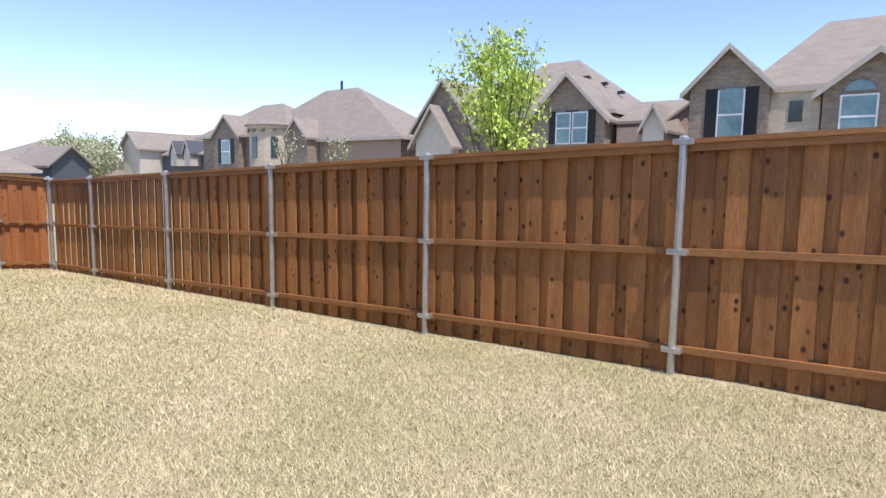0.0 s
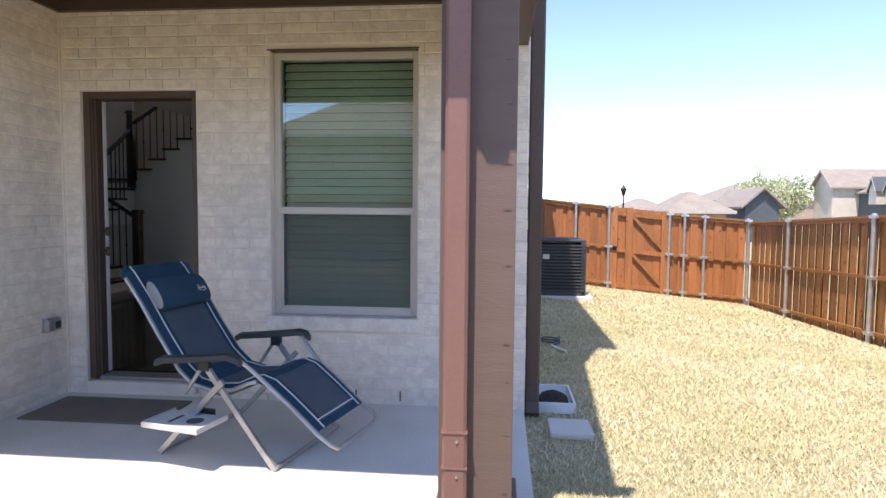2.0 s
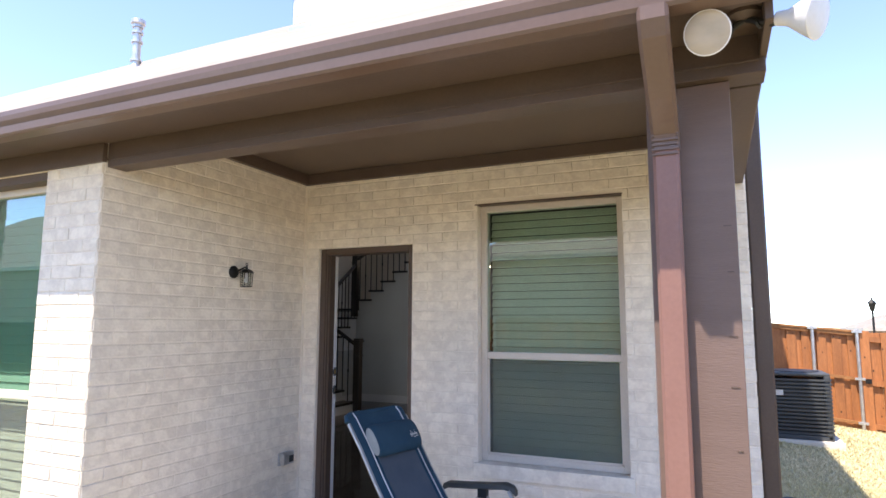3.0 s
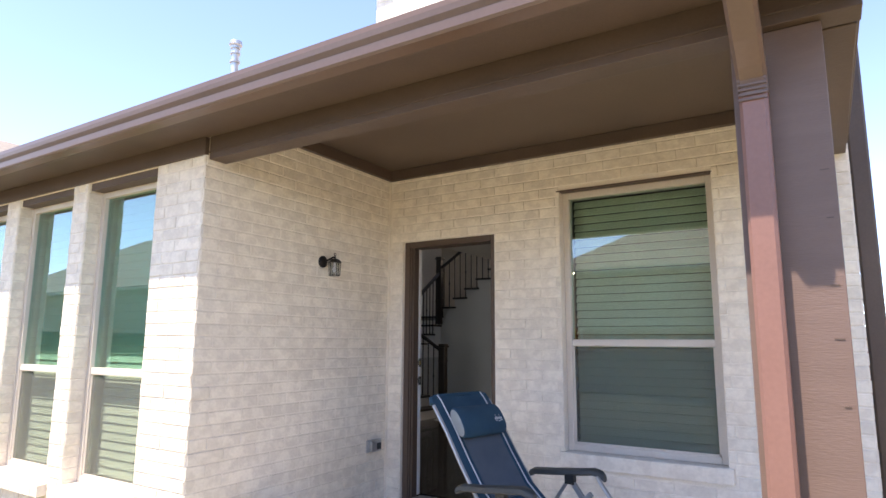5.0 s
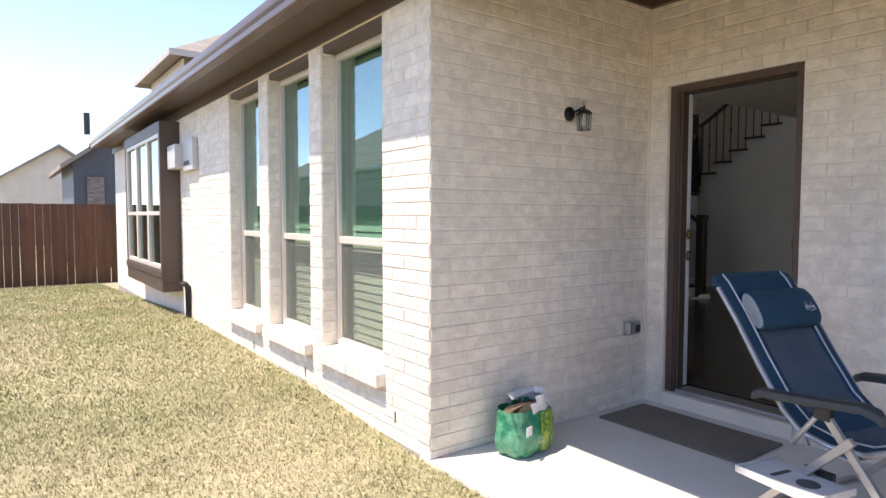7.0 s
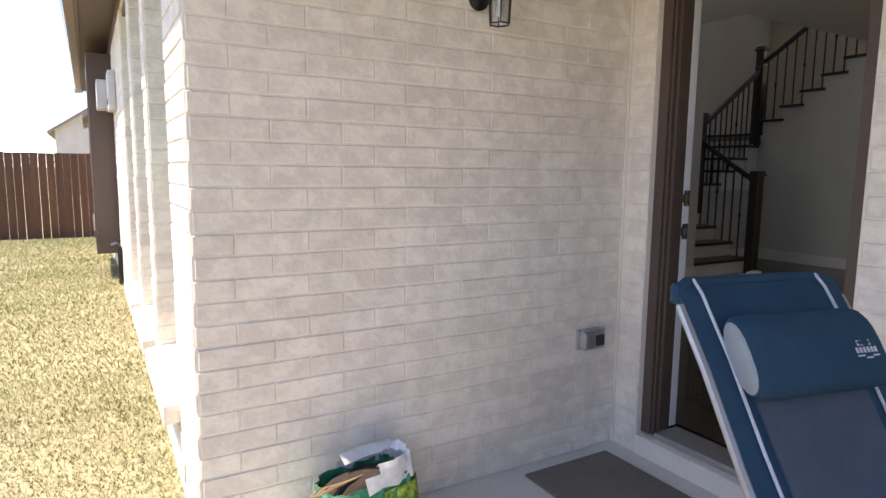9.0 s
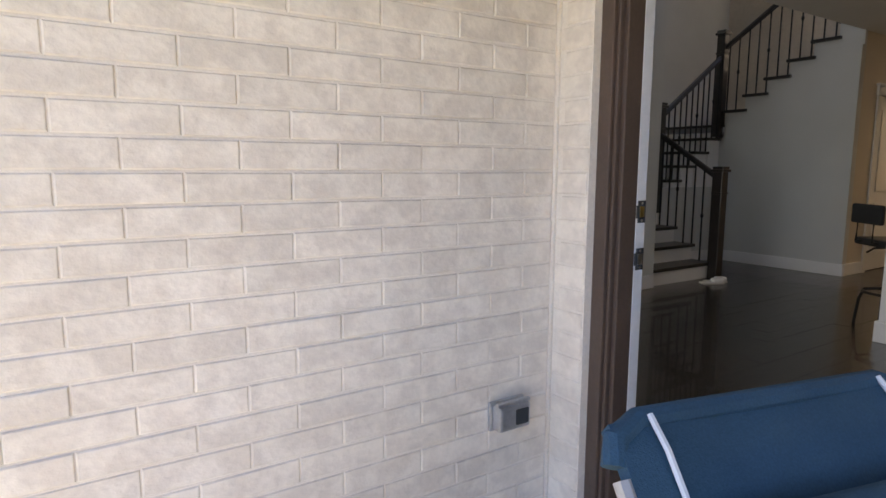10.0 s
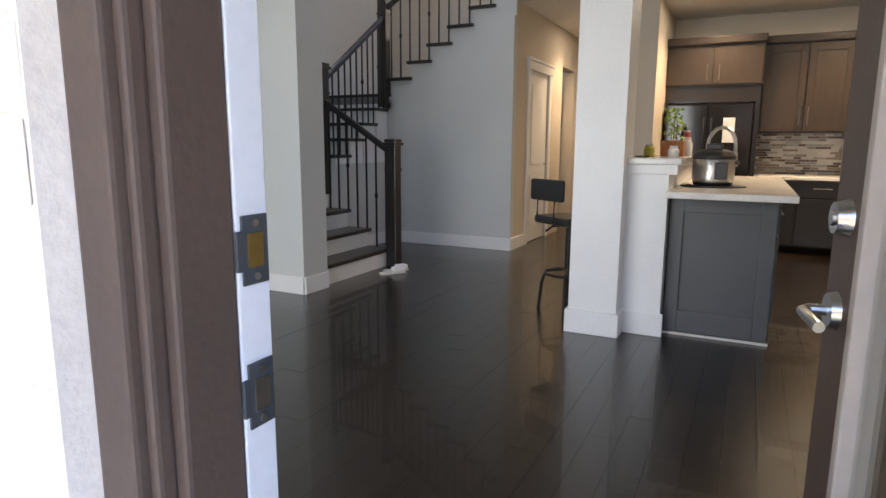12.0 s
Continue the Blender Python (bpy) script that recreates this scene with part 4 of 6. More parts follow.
for a in (45, 135, 225, 315):
    c, s = math.cos(radians(a)), math.sin(radians(a))
    part("leg", tube(bmesh.new(), [(0.03 * c, 0.03 * s, 0.30), (0.15 * c, 0.15 * s, 0.28), (0.18 * c, 0.18 * s, 0.20), (0.20 * c, 0.20 * s, 0.0)], 0.012), IRON, stool)

# island
isl = thing("island_cabinet", "charcoal painted kitchen island cabinet with a framed end panel", "cabinet")
part("body", bb((-7.02, -9.0, -2.165, -1.57, FL, 1.01)), GREYC, isl)
for box in ((-7.0, -7.02, -2.16, -2.08, FL + 0.02, 1.01), (-7.0, -7.02, -1.65, -1.57, FL + 0.02, 1.01), (-7.0, -7.02, -2.08, -1.65, FL + 0.02, FL + 0.16), (-7.0, -7.02, -2.08, -1.65, 0.91, 1.01)):
    part("panel_rail", bb(box, bevel=0.004), GREYC, isl)
part("quarter_round", bb((-6.985, -7.0, -2.16, -1.56, FL, FL + 0.018), bevel=0.005), GREYPL, isl)
for k in range(3):
    x = -7.06 - k * 0.6
    d = part("island_door", bb((x, x - 0.56, -1.57, -1.552, 0.80, 0.99), (x, x - 0.56, -1.57, -1.552, 0.25, 0.78), bevel=0.004), GREYC, isl)
    part("island_handle", tube(bmesh.new(), [(x - 0.2, -1.535, 0.9), (x - 0.36, -1.535, 0.9)], 0.006), STEEL, d)
solid("island_worktop", bb((-6.72, -9.05, -2.168, -1.49, 1.012, 1.05), bevel=0.006), QUARTZ, "white quartz worktop on the charcoal island", "worktop")

# kitchen run on the back wall
KB = -11.3
bc = thing("base_cabinet", "dark brown stained base cabinets along the back wall", "cabinet")
part("body", bb((KB, -10.72, -1.70, -0.82, FL + 0.09, 0.946)), ESPR, bc)
for k in range(2):
    y0 = -1.69 + k * 0.435
    d = part("cabinet_drawer", bb((-10.72, -10.70, y0, y0 + 0.42, 0.76, 0.935), bevel=0.004), ESPR, bc)
    part("drawer_handle", tube(bmesh.new(), [(-10.68, y0 + 0.14, 0.86), (-10.68, y0 + 0.32, 0.86)], 0.006), STEEL, d)
    part("cabinet_door", bb((-10.72, -10.70, y0, y0 + 0.42, 0.24, 0.745), bevel=0.004), ESPR, bc)
solid("back_worktop", bb((KB, -10.67, -1.70, -0.815, 0.948, 0.985), bevel=0.006), QUARTZ, "white quartz worktop along the back wall", "worktop")
uc = thing("wall_cabinet", "brown stained wall cabinet with two tall doors", "cabinet")
part("body", bb((KB, -10.95, -1.70, -0.83, 1.464, 2.43)), CABW, uc)
for k in range(2):
    y0 = -1.69 + k * 0.43
    d = part("cabinet_door", bb((-10.95, -10.935, y0, y0 + 0.42, 1.48, 2.415), bevel=0.003), CABW, uc)
    for box in ((-10.935, -10.922, y0, y0 + 0.07, 1.48, 2.415), (-10.935, -10.922, y0 + 0.35, y0 + 0.42, 1.48, 2.415), (-10.935, -10.922, y0 + 0.07, y0 + 0.35, 1.48, 1.56), (-10.935, -10.922, y0 + 0.07, y0 + 0.35, 2.335, 2.415)):
        part("door_rail", bb(box, bevel=0.003), CABW, d)
    hy = y0 + (0.385 if k == 0 else 0.035)
    part("cabinet_handle", tube(bmesh.new(), [(-10.90, hy, 1.54), (-10.90, hy, 1.74)], 0.006), STEEL, d)
fc = thing("fridge_cabinet", "brown stained cabinet above the refrigerator", "cabinet")
part("body", bb((KB, -10.72, -2.70, -1.69, 1.98, 2.43)), CABW, fc)
for k in range(2):
    y0 = -2.69 + k * 0.5
    d = part("cabinet_door", bb((-10.72, -10.705, y0, y0 + 0.485, 2.0, 2.415), bevel=0.003), CABW, fc)
    hy = y0 + (0.43 if k == 0 else 0.055)
    part("cabinet_handle", tube(bmesh.new(), [(-10.68, hy, 2.04), (-10.68, hy, 2.22)], 0.006), STEEL, d)
solid("crown_moulding", bb((KB, -10.90, -1.70, -0.815, 2.43, 2.515), (KB, -10.66, -2.72, -1.68, 2.43, 2.515), bevel=0.012), CABW, "dark crown moulding on the wall cabinets", "trim", kind="structure")
fr = thing("refrigerator", "black glossy refrigerator with a dark steel surround", "refrigerator")
part("body", bb((KB, -10.62, -2.66, -1.76, FL, 1.78), bevel=0.01), BLACKG, fr)
part("fridge_door", bb((-10.62, -10.56, -2.66, -2.22, FL + 0.05, 1.77), bevel=0.01), BLACKG, fr)
part("fridge_door", bb((-10.62, -10.56, -2.20, -1.76, FL + 0.05, 1.77), bevel=0.01), BLACKG, fr)
part("surround", bb((KB, -10.74, -1.75, -1.70, FL, 1.98), (KB, -10.74, -2.71, -2.67, FL, 1.98), (KB, -10.74, -2.67, -1.75, 1.80, 1.98)), ESPR, fr)
for s in (-2.25, -2.17):
    part("fridge_handle", tube(bmesh.new(), [(-10.54, s, 0.8), (-10.52, s, 0.82), (-10.52, s, 1.6), (-10.54, s, 1.62)], 0.01), ACGREY, fr)
part("magnet_note", bb((-10.559, -10.555, -2.05, -1.93, 1.35, 1.62)), WHITE, fr)
# mosaic backsplash
bs = thing("backsplash", "grey and brown glass strip mosaic backsplash", "backsplash", kind="structure")
bsm = [mat("mosaic_%s" % n, c, None, 0.25, 8, 60, 0.15, 0.0) for n, c in (("dark", (0.12, 0.09, 0.07)), ("grey", (0.36, 0.35, 0.32)), ("pale", (0.60, 0.57, 0.52)), ("taupe", (0.28, 0.23, 0.18)))]
part("grout", bb((KB, KB + 0.004, -1.70, -0.82, 0.985, 1.464)), CREAM, bs)
tile = {}
rt = random.Random(3)
n = 0
for k in range(16):
    y = -1.70 + rt.uniform(-0.08, 0)
    while y < -0.83:
        w = rt.choice((0.08, 0.12, 0.16))
        y0, y1 = max(y, -1.70), min(y + w, -0.82)
        if y1 - y0 > 0.02 and n < 300:
            mi = rt.randrange(4)
            key = (round(y1 - y0, 2), mi)
            if key not in tile:
                tile[key] = mesh_of("mosaic_tile", bb((0, 0.004, -key[0] / 2 + 0.0015, key[0] / 2 - 0.0015, 0, 0.026)), bsm[mi])
            ob = new("mosaic_tile", tile[key])
            ob.parent, ob.location = bs, (KB + 0.004, (y0 + y1) / 2, 0.987 + k * 0.0296)
            n += 1
        y += w


def lathe(bm, prof, seg=28, m=None):
    rings = []
    for r, z in prof:
        rings.append([bm.verts.new((m or Matrix()) @ Vector((r * math.cos(2 * math.pi * k / seg), r * math.sin(2 * math.pi * k / seg), z))) for k in range(seg)])
    for r0, r1 in zip(rings, rings[1:]):
        for k in range(seg):
            bm.faces.new((r0[k], r0[(k + 1) % seg], r1[(k + 1) % seg], r1[k]))
    bm.faces.new(rings[0][::-1]), bm.faces.new(rings[-1])
    return bm


# pressure cooker, faucet, pot plant, cups
pc = thing("pressure_cooker", "round steel electric pressure cooker with a black lid", "cooker", pose(-7.40, -1.955, 1.05) @ Matrix.Scale(0.84, 4))
part("pot", lathe(bmesh.new(), [(0.125, 0.03), (0.15, 0.035), (0.155, 0.06), (0.155, 0.20), (0.15, 0.21)]), STEEL, pc, smooth=True)
part("foot", lathe(bmesh.new(), [(0.13, 0.0), (0.135, 0.005), (0.145, 0.03), (0.12, 0.034)]), BLACKP, pc, smooth=True)
part("lid", lathe(bmesh.new(), [(0.155, 0.21), (0.158, 0.235), (0.14, 0.265), (0.09, 0.285), (0.02, 0.29)]), BLACKP, pc, smooth=True)
part("lid_handle", bb((-0.03, 0.03, -0.06, 0.06, 0.28, 0.33), bevel=0.012), BLACKP, pc)
part("control_panel", bb((0.13, 0.168, 0.02, 0.11, 0.06, 0.19), bevel=0.008), BLACKP, pc)
part("side_handle", bb((-0.03, 0.03, 0.15, 0.185, 0.17, 0.20), bevel=0.006), BLACKP, pc)
solid("pot_mat", lathe(bmesh.new(), [(0.20, 1.0505), (0.20, 1.056), (0.19, 1.057)], 28, Matrix.Translation((-7.38, -1.95, 0))), BLACKP, "round black pot mat on the worktop", "mat")
fa = thing("faucet", "arched chrome kitchen faucet", "faucet", pose(-7.75, -2.02, 1.05))
arc = [(0, 0, 0), (0, 0, 0.22)] + [(0.0, 0.09 - 0.09 * math.cos(a * math.pi / 8), 0.26 + 0.13 * math.sin(a * math.pi / 8)) for a in range(9)] + [(0, 0.18, 0.20)]
part("spout", tube(bmesh.new(), arc, 0.013, 10), STEEL, fa, smooth=True)
part("spray_head", cyl(bmesh.new(), (0, 0.18, 0.22), (0, 0.18, 0.12), 0.017, 0.021, 14), STEEL, fa, smooth=True)
part("base", cyl(bmesh.new(), (0, 0, 0), (0, 0, 0.04), 0.027, 0.022, 16), STEEL, fa, smooth=True)
pp = thing("pot_plant", "small green herb in a square terracotta planter", "plant", pose(-7.65, -2.24, 1.238))
part("planter", bb((-0.06, 0.06, -0.075, 0.075, 0, 0.11), bevel=0.006), ORANGE, pp)
rl = random.Random(8)
bm = bmesh.new()
for k in range(90):
    a, h = rl.uniform(0, 6.28), rl.uniform(0.12, 0.33)
    r = rl.uniform(0.0, 0.07)
    m = Matrix.Translation((r * math.cos(a), r * math.sin(a), h)) @ pose(0, 0, 0, rl.uniform(-60, 60), rl.uniform(-60, 60), rl.uniform(0, 360))
    poly(bm, [m @ Vector(c) for c in ((-0.02, 0, 0), (0, -0.012, 0.004), (0.022, 0, 0), (0, 0.012, 0.004))], [(0, 1, 2, 3)])
part("foliage", bm, LEAF, pp)
part("stems", bb((-0.003, 0.003, -0.003, 0.003, 0.10, 0.30), (0.02, 0.025, 0.02, 0.025, 0.10, 0.25), (-0.03, -0.025, -0.02, -0.015, 0.10, 0.22)), BARK, pp)
for nm, lb, ct, px, py, r, h, mt in (("cup", "white paper cup on the bar", "cup", -7.25, -2.19, 0.035, 0.06, QUARTZ), ("jar", "small yellow-green lidded jar on the bar", "jar", -7.3, -2.35, 0.035, 0.075, LIME), ("bottle", "red sauce bottle on the bar", "bottle", -7.85, -2.17, 0.028, 0.17, RED), ("bottle", "dark bottle on the bar", "bottle", -7.95, -2.20, 0.025, 0.21, BLACKP), ("box", "white carton on the bar", "box", -7.75, -2.16, 0.04, 0.12, WHITE)):
    o = thing(nm, lb, ct, pose(px, py, 1.238))
    part("body", lathe(bmesh.new(), [(r * 0.9, 0), (r, 0.006), (r, h * 0.75), (r * 0.8, h * 0.85), (r * 0.7, h)], 18), mt, o, smooth=True)
    part("cap", lathe(bmesh.new(), [(r * 0.72, h), (r * 0.72, h + 0.012), (r * 0.6, h + 0.014)], 18), GREYPL, o, smooth=True)
solid("phone", bb((-7.12, -7.27, -2.43 + 0.02, -2.34, 1.2385, 1.247), bevel=0.003), BLACKP, "black phone lying on the bar", "phone")
# shoes by the newel
for dx in (0, 0.09):
    sh = thing("slipper", "pale pink slipper on the floor by the newel", "shoe", pose(-7.85 + dx * 1.3, -4.66 + dx * 0.4, FL, 0, 0, 60))
    part("sole", bb((-0.045, 0.045, -0.12, 0.12, 0, 0.02), bevel=0.009), GREYPL, sh)
    part("upper", bb((-0.043, 0.043, 0.0, 0.115, 0.018, 0.06), bevel=0.02), WHITE, sh)
# recessed lamps
for lx, ly in ((-10.2, -2.12), (-10.2, -0.9), (-8.2, -1.0), (-11.2, -3.5)):
    cl = thing("ceiling_light", "recessed round ceiling light, switched on", "lamp", pose(lx, ly, 2.826))
    part("trim_ring", lathe(bmesh.new(), [(0.09, 0.004), (0.09, -0.004), (0.075, -0.006), (0.07, 0.004)]), WHITE, cl)
    part("lit_disc", lathe(bmesh.new(), [(0.068, 0.003), (0.068, -0.003), (0.05, -0.004)]), LAMPON, cl)
    lamp = new("downlight", bpy.data.lights.new("downlight", "SPOT"))
    lamp.data.energy, lamp.data.color, lamp.data.spot_size, lamp.data.spot_blend, lamp.data.shadow_soft_size = 10, (1.0, 0.74, 0.46), radians(130), 0.8, 0.07
    lamp.matrix_world = look((lx, ly, 2.81), (lx, ly, 0))

# ---- porch things ----
mt = solid("doormat", bb((-3.17, -2.69, -2.31, -1.36, 0.001, 0.014), bevel=0.005), MATM, "worn taupe doormat on the patio slab", "mat")

lan = thing("wall_lantern", "small black carriage lantern on the brick wall", "lamp", pose(-2.535, YR + 0.006, 1.947) @ Matrix.Scale(0.78, 4))
part("wall_plate", lathe(bmesh.new(), [(0.058, 0), (0.058, 0.012), (0.04, 0.028), (0.015, 0.034)], 24, pose(0.10, 0, 0.04, -90)), IRON, lan, smooth=True)
part("arm", tube(bmesh.new(), [(0.10, 0.02, 0.04), (0.07, 0.05, 0.06), (0.055, 0.10, 0.085), (0.045, 0.11, 0.07)], 0.009), IRON, lan)
part("roof_cap", lathe(bmesh.new(), [(0.066, 0.03), (0.068, 0.035), (0.04, 0.062), (0.012, 0.072), (0.006, 0.10)], 6, pose(0.045, 0.11, 0)), IRON, lan)
part("finial", tube(bmesh.new(), [(0.045 + 0.013 * math.cos(a * math.pi / 6), 0.11, 0.112 + 0.013 * math.sin(a * math.pi / 6)) for a in range(13)], 0.003), IRON, lan)
for k in range(6):
    a = k * math.pi / 3
    x, y = 0.045 + 0.058 * math.cos(a), 0.11 + 0.058 * math.sin(a)
    x2, y2 = 0.045 + 0.052 * math.cos(a), 0.11 + 0.052 * math.sin(a)
    part("cage_bar", tube(bmesh.new(), [(x, y, 0.032), (x2, y2, -0.095)], 0.0035, 6), IRON, lan)
part("bottom_ring", tube(bmesh.new(), [(0.045 + 0.052 * math.cos(k * math.pi / 3), 0.11 + 0.052 * math.sin(k * math.pi / 3), -0.095) for k in range(7)], 0.004, 6), IRON, lan)
lg = part("glass", lathe(bmesh.new(), [(0.05, 0.03), (0.046, -0.09), (0.044, -0.09), (0.048, 0.028)], 6, pose(0.045, 0.11, 0)), CLEAR, lan)
lg.visible_shadow = False
part("bulb", lathe(bmesh.new(), [(0.01, 0.03), (0.012, -0.005), (0.02, -0.03), (0.018, -0.05), (0.006, -0.06)], 14, pose(0.045, 0.11, 0)), WHITE, lan, smooth=True)

outl = thing("outlet_cover", "grey weatherproof outlet box on the brick wall", "outlet", pose(-3.10, YR + 0.006, 0.548) @ Matrix.Scale(1.15, 4))
part("back_plate", bb((-0.062, 0.062, 0, 0.012, -0.042, 0.042), bevel=0.004), GALV, outl)
part("cover", bb((-0.055, 0.055, 0.012, 0.05, -0.036, 0.036), bevel=0.009), GALV, outl)
part("cover_window", bb((-0.045, 0.0, 0.05, 0.053, -0.022, 0.022), bevel=0.003), ACGREY, outl)
part("hinge_rib", bb((-0.058, 0.058, 0.03, 0.044, 0.036, 0.046), bevel=0.003), GALV, outl)

# soil bag
bag = thing("soil_bag", "open green and white plastic bag of soil, half full", "bag", pose(-1.90, -2.20, 0.0, 0, 0, 12))


def bag_ring(z, w, d, n, seed):
    r = random.Random(seed)
    out = []
    for k in range(n):
        a = 2 * math.pi * k / n
        c, s = math.cos(a), math.sin(a)
        rx = math.copysign(abs(c) ** 0.6, c) * w / 2 + r.uniform(-0.008, 0.008)
        ry = math.copysign(abs(s) ** 0.6, s) * d / 2 + r.uniform(-0.008, 0.008)
        out.append((rx, ry, z + r.uniform(-0.006, 0.006)))
    return out


def bag_skin(bm, levels, n=36):
    rings = [[bm.verts.new(p) for p in bag_ring(z, w, d, n, 20 + i)] for i, (z, w, d) in enumerate(levels)]
    for r0, r1 in zip(rings, rings[1:]):
        for k in range(n):
            bm.faces.new((r0[k], r0[(k + 1) % n], r1[(k + 1) % n], r1[k]))
    return bm


part("film", bag_skin(bmesh.new(), [(0.003, 0.27, 0.17), (0.03, 0.33, 0.21), (0.09, 0.35, 0.23), (0.16, 0.35, 0.22), (0.22, 0.345, 0.20), (0.265, 0.355, 0.19)]), BAGG, bag, "green plastic film", smooth=True)
part("soil", lathe(bmesh.new(), [(0.165, 0.20), (0.162, 0.245), (0.11, 0.262), (0.03, 0.268)], 20, Matrix.Diagonal((1, 0.55, 1, 1))), SOIL, bag)
bm = bag_skin(bmesh.new(), [(0.02, 0.34, 0.222), (0.09, 0.362, 0.242), (0.16, 0.362, 0.232), (0.235, 0.357, 0.212)])
bmesh.ops.delete(bm, geom=[f for f in bm.faces if f.calc_center_median().x > -0.02 or f.calc_center_median().y < 0.0], context="FACES")
part("leaf_print", bm, BAGL, bag, "leafy printed panel", smooth=True)
bm = bag_skin(bmesh.new(), [(0.245, 0.352, 0.20), (0.29, 0.35, 0.18), (0.325, 0.33, 0.14), (0.30, 0.30, 0.10)])
bmesh.ops.delete(bm, geom=[f for f in bm.faces if f.calc_center_median().x > 0.03], context="FACES")
part("folded_rim", bm, BAGW, bag, "white inner film folded out", smooth=True)
part("label", bb((0.09, 0.14, 0.112, 0.116, 0.14, 0.19)), BAGW, bag)
for k in range(4):
    part("twig", tube(bmesh.new(), [(0.02 + 0.03 * k, 0.01, 0.268), (0.12 + 0.03 * k, 0.03, 0.276 + 0.005 * k), (0.22 + 0.01 * k, 0.05, 0.28)], 0.003, 6), TWIG, bag)

# ---- reclining chair: local +y towards the feet, +x towards the lawn ----
ch = thing("reclining_chair", "navy blue padded zero-gravity lounge chair with grey frame", "chair", pose(-2.535, -0.622, 0, 0, 0, -13))
HW = 0.27
BACK = [(-0.735, 1.03), (-0.70, 1.0), (-0.59, 0.86), (-0.46, 0.67), (-0.325, 0.49), (-0.22, 0.405)]
SEAT = [(-0.22, 0.405), (-0.10, 0.385), (0.04, 0.40), (0.15, 0.45), (0.20, 0.462)]
LEGR = [(0.20, 0.462), (0.28, 0.44), (0.39, 0.36), (0.51, 0.265), (0.57, 0.215)]


def sling(bm, line, w, t=0.022, sag=0.012, nx=8, off=0.0):
    top, bot = [], []
    for i, (y, z) in enumerate(line):
        y0, z0 = line[max(i - 1, 0)]
        y1, z1 = line[min(i + 1, len(line) - 1)]
        d = Vector((0, y1 - y0, z1 - z0)).normalized()
        nv = Vector((1, 0, 0)).cross(d)
        a, b = [], []
        for k in range(nx + 1):
            u = k / nx * 2 - 1
            p = Vector((u * w, y, z)) + nv * (off - sag * (1 - u * u) + t * (1 - u ** 6) * 0.5)
            a.append(bm.verts.new(p)), b.append(bm.verts.new(p - nv * t))
        top.append(a), bot.append(b)
    for g, flip in ((top, 0), (bot, 1)):
        for r0, r1 in zip(g, g[1:]):
            for k in range(nx):
                q = (r0[k], r0[k + 1], r1[k + 1], r1[k])
                bm.faces.new(q[::-1] if flip else q)
    for r0, r1, b0, b1 in zip(top, top[1:], bot, bot[1:]):
        bm.faces.new((r0[0], r1[0], b1[0], b0[0])), bm.faces.new((r0[-1], r1[-1], b1[-1], b0[-1]))
    bm.faces.new(top[0] + bot[0][::-1]), bm.faces.new(top[-1] + bot[-1][::-1])
    return bm


def fine(line, n=4):
    out = []
    for (a, b), (c, d) in zip(line, line[1:]):
        out += [(a + (c - a) * k / n, b + (d - b) * k / n) for k in range(n)]
    return out + [line[-1]]


for nm, line in (("back_sling", BACK), ("seat_sling", SEAT), ("leg_sling", LEGR)):
    part(nm, sling(bmesh.new(), fine(line), HW - 0.005), BLUE, ch, smooth=True)
    inner = fine(line, 6)[13 if nm == "back_sling" else 4:-3]
    part("mesh_panel", sling(bmesh.new(), inner, HW - 0.095, 0.006, 0.008, 8, 0.010), MESHB, ch, "grey-blue mesh panel", smooth=True)
    for s in (-1, 1):
        pts = [(s * (HW - 0.062), y, z) for y, z in line]
        out = []
        for i, p in enumerate(pts):
            q0, q1 = Vector(pts[max(i - 1, 0)]), Vector(pts[min(i + 1, len(pts) - 1)])
            nv = Vector((1, 0, 0)).cross((q1 - q0).normalized())
            out.append(Vector(p) + nv * 0.010)
        part("piping", tube(bmesh.new(), out, 0.0045, 6), PIPING, ch, "white piping")
part("foot_piping", tube(bmesh.new(), [(-HW + 0.06, 0.535, 0.255), (HW - 0.06, 0.535, 0.255)], 0.0045, 6), PIPING, ch, "white piping")
PM = Matrix.Translation((0, -0.562, 0.867)) @ pose(0, 0, 0, -56, 0, 0)
def pillow_ring(x, k):
    """Rounded cushion section at x, drawn in by k."""
    return [PM @ Vector((x, 0.108 * k * math.copysign(abs(math.cos(a)) ** 0.75, math.cos(a)), 0.016 + 0.044 * k * math.sin(a))) for a in (q * math.pi / 10 for q in range(20))]


def cushion(bm, stations):
    rings = [[bm.verts.new(c) for c in pillow_ring(x, k)] for x, k in stations]
    for r0, r1 in zip(rings, rings[1:]):
        for q in range(20):
            bm.faces.new((r0[q], r0[(q + 1) % 20], r1[(q + 1) % 20], r1[q]))
    bm.faces.new(rings[0][::-1]), bm.faces.new(rings[-1])
    return bm


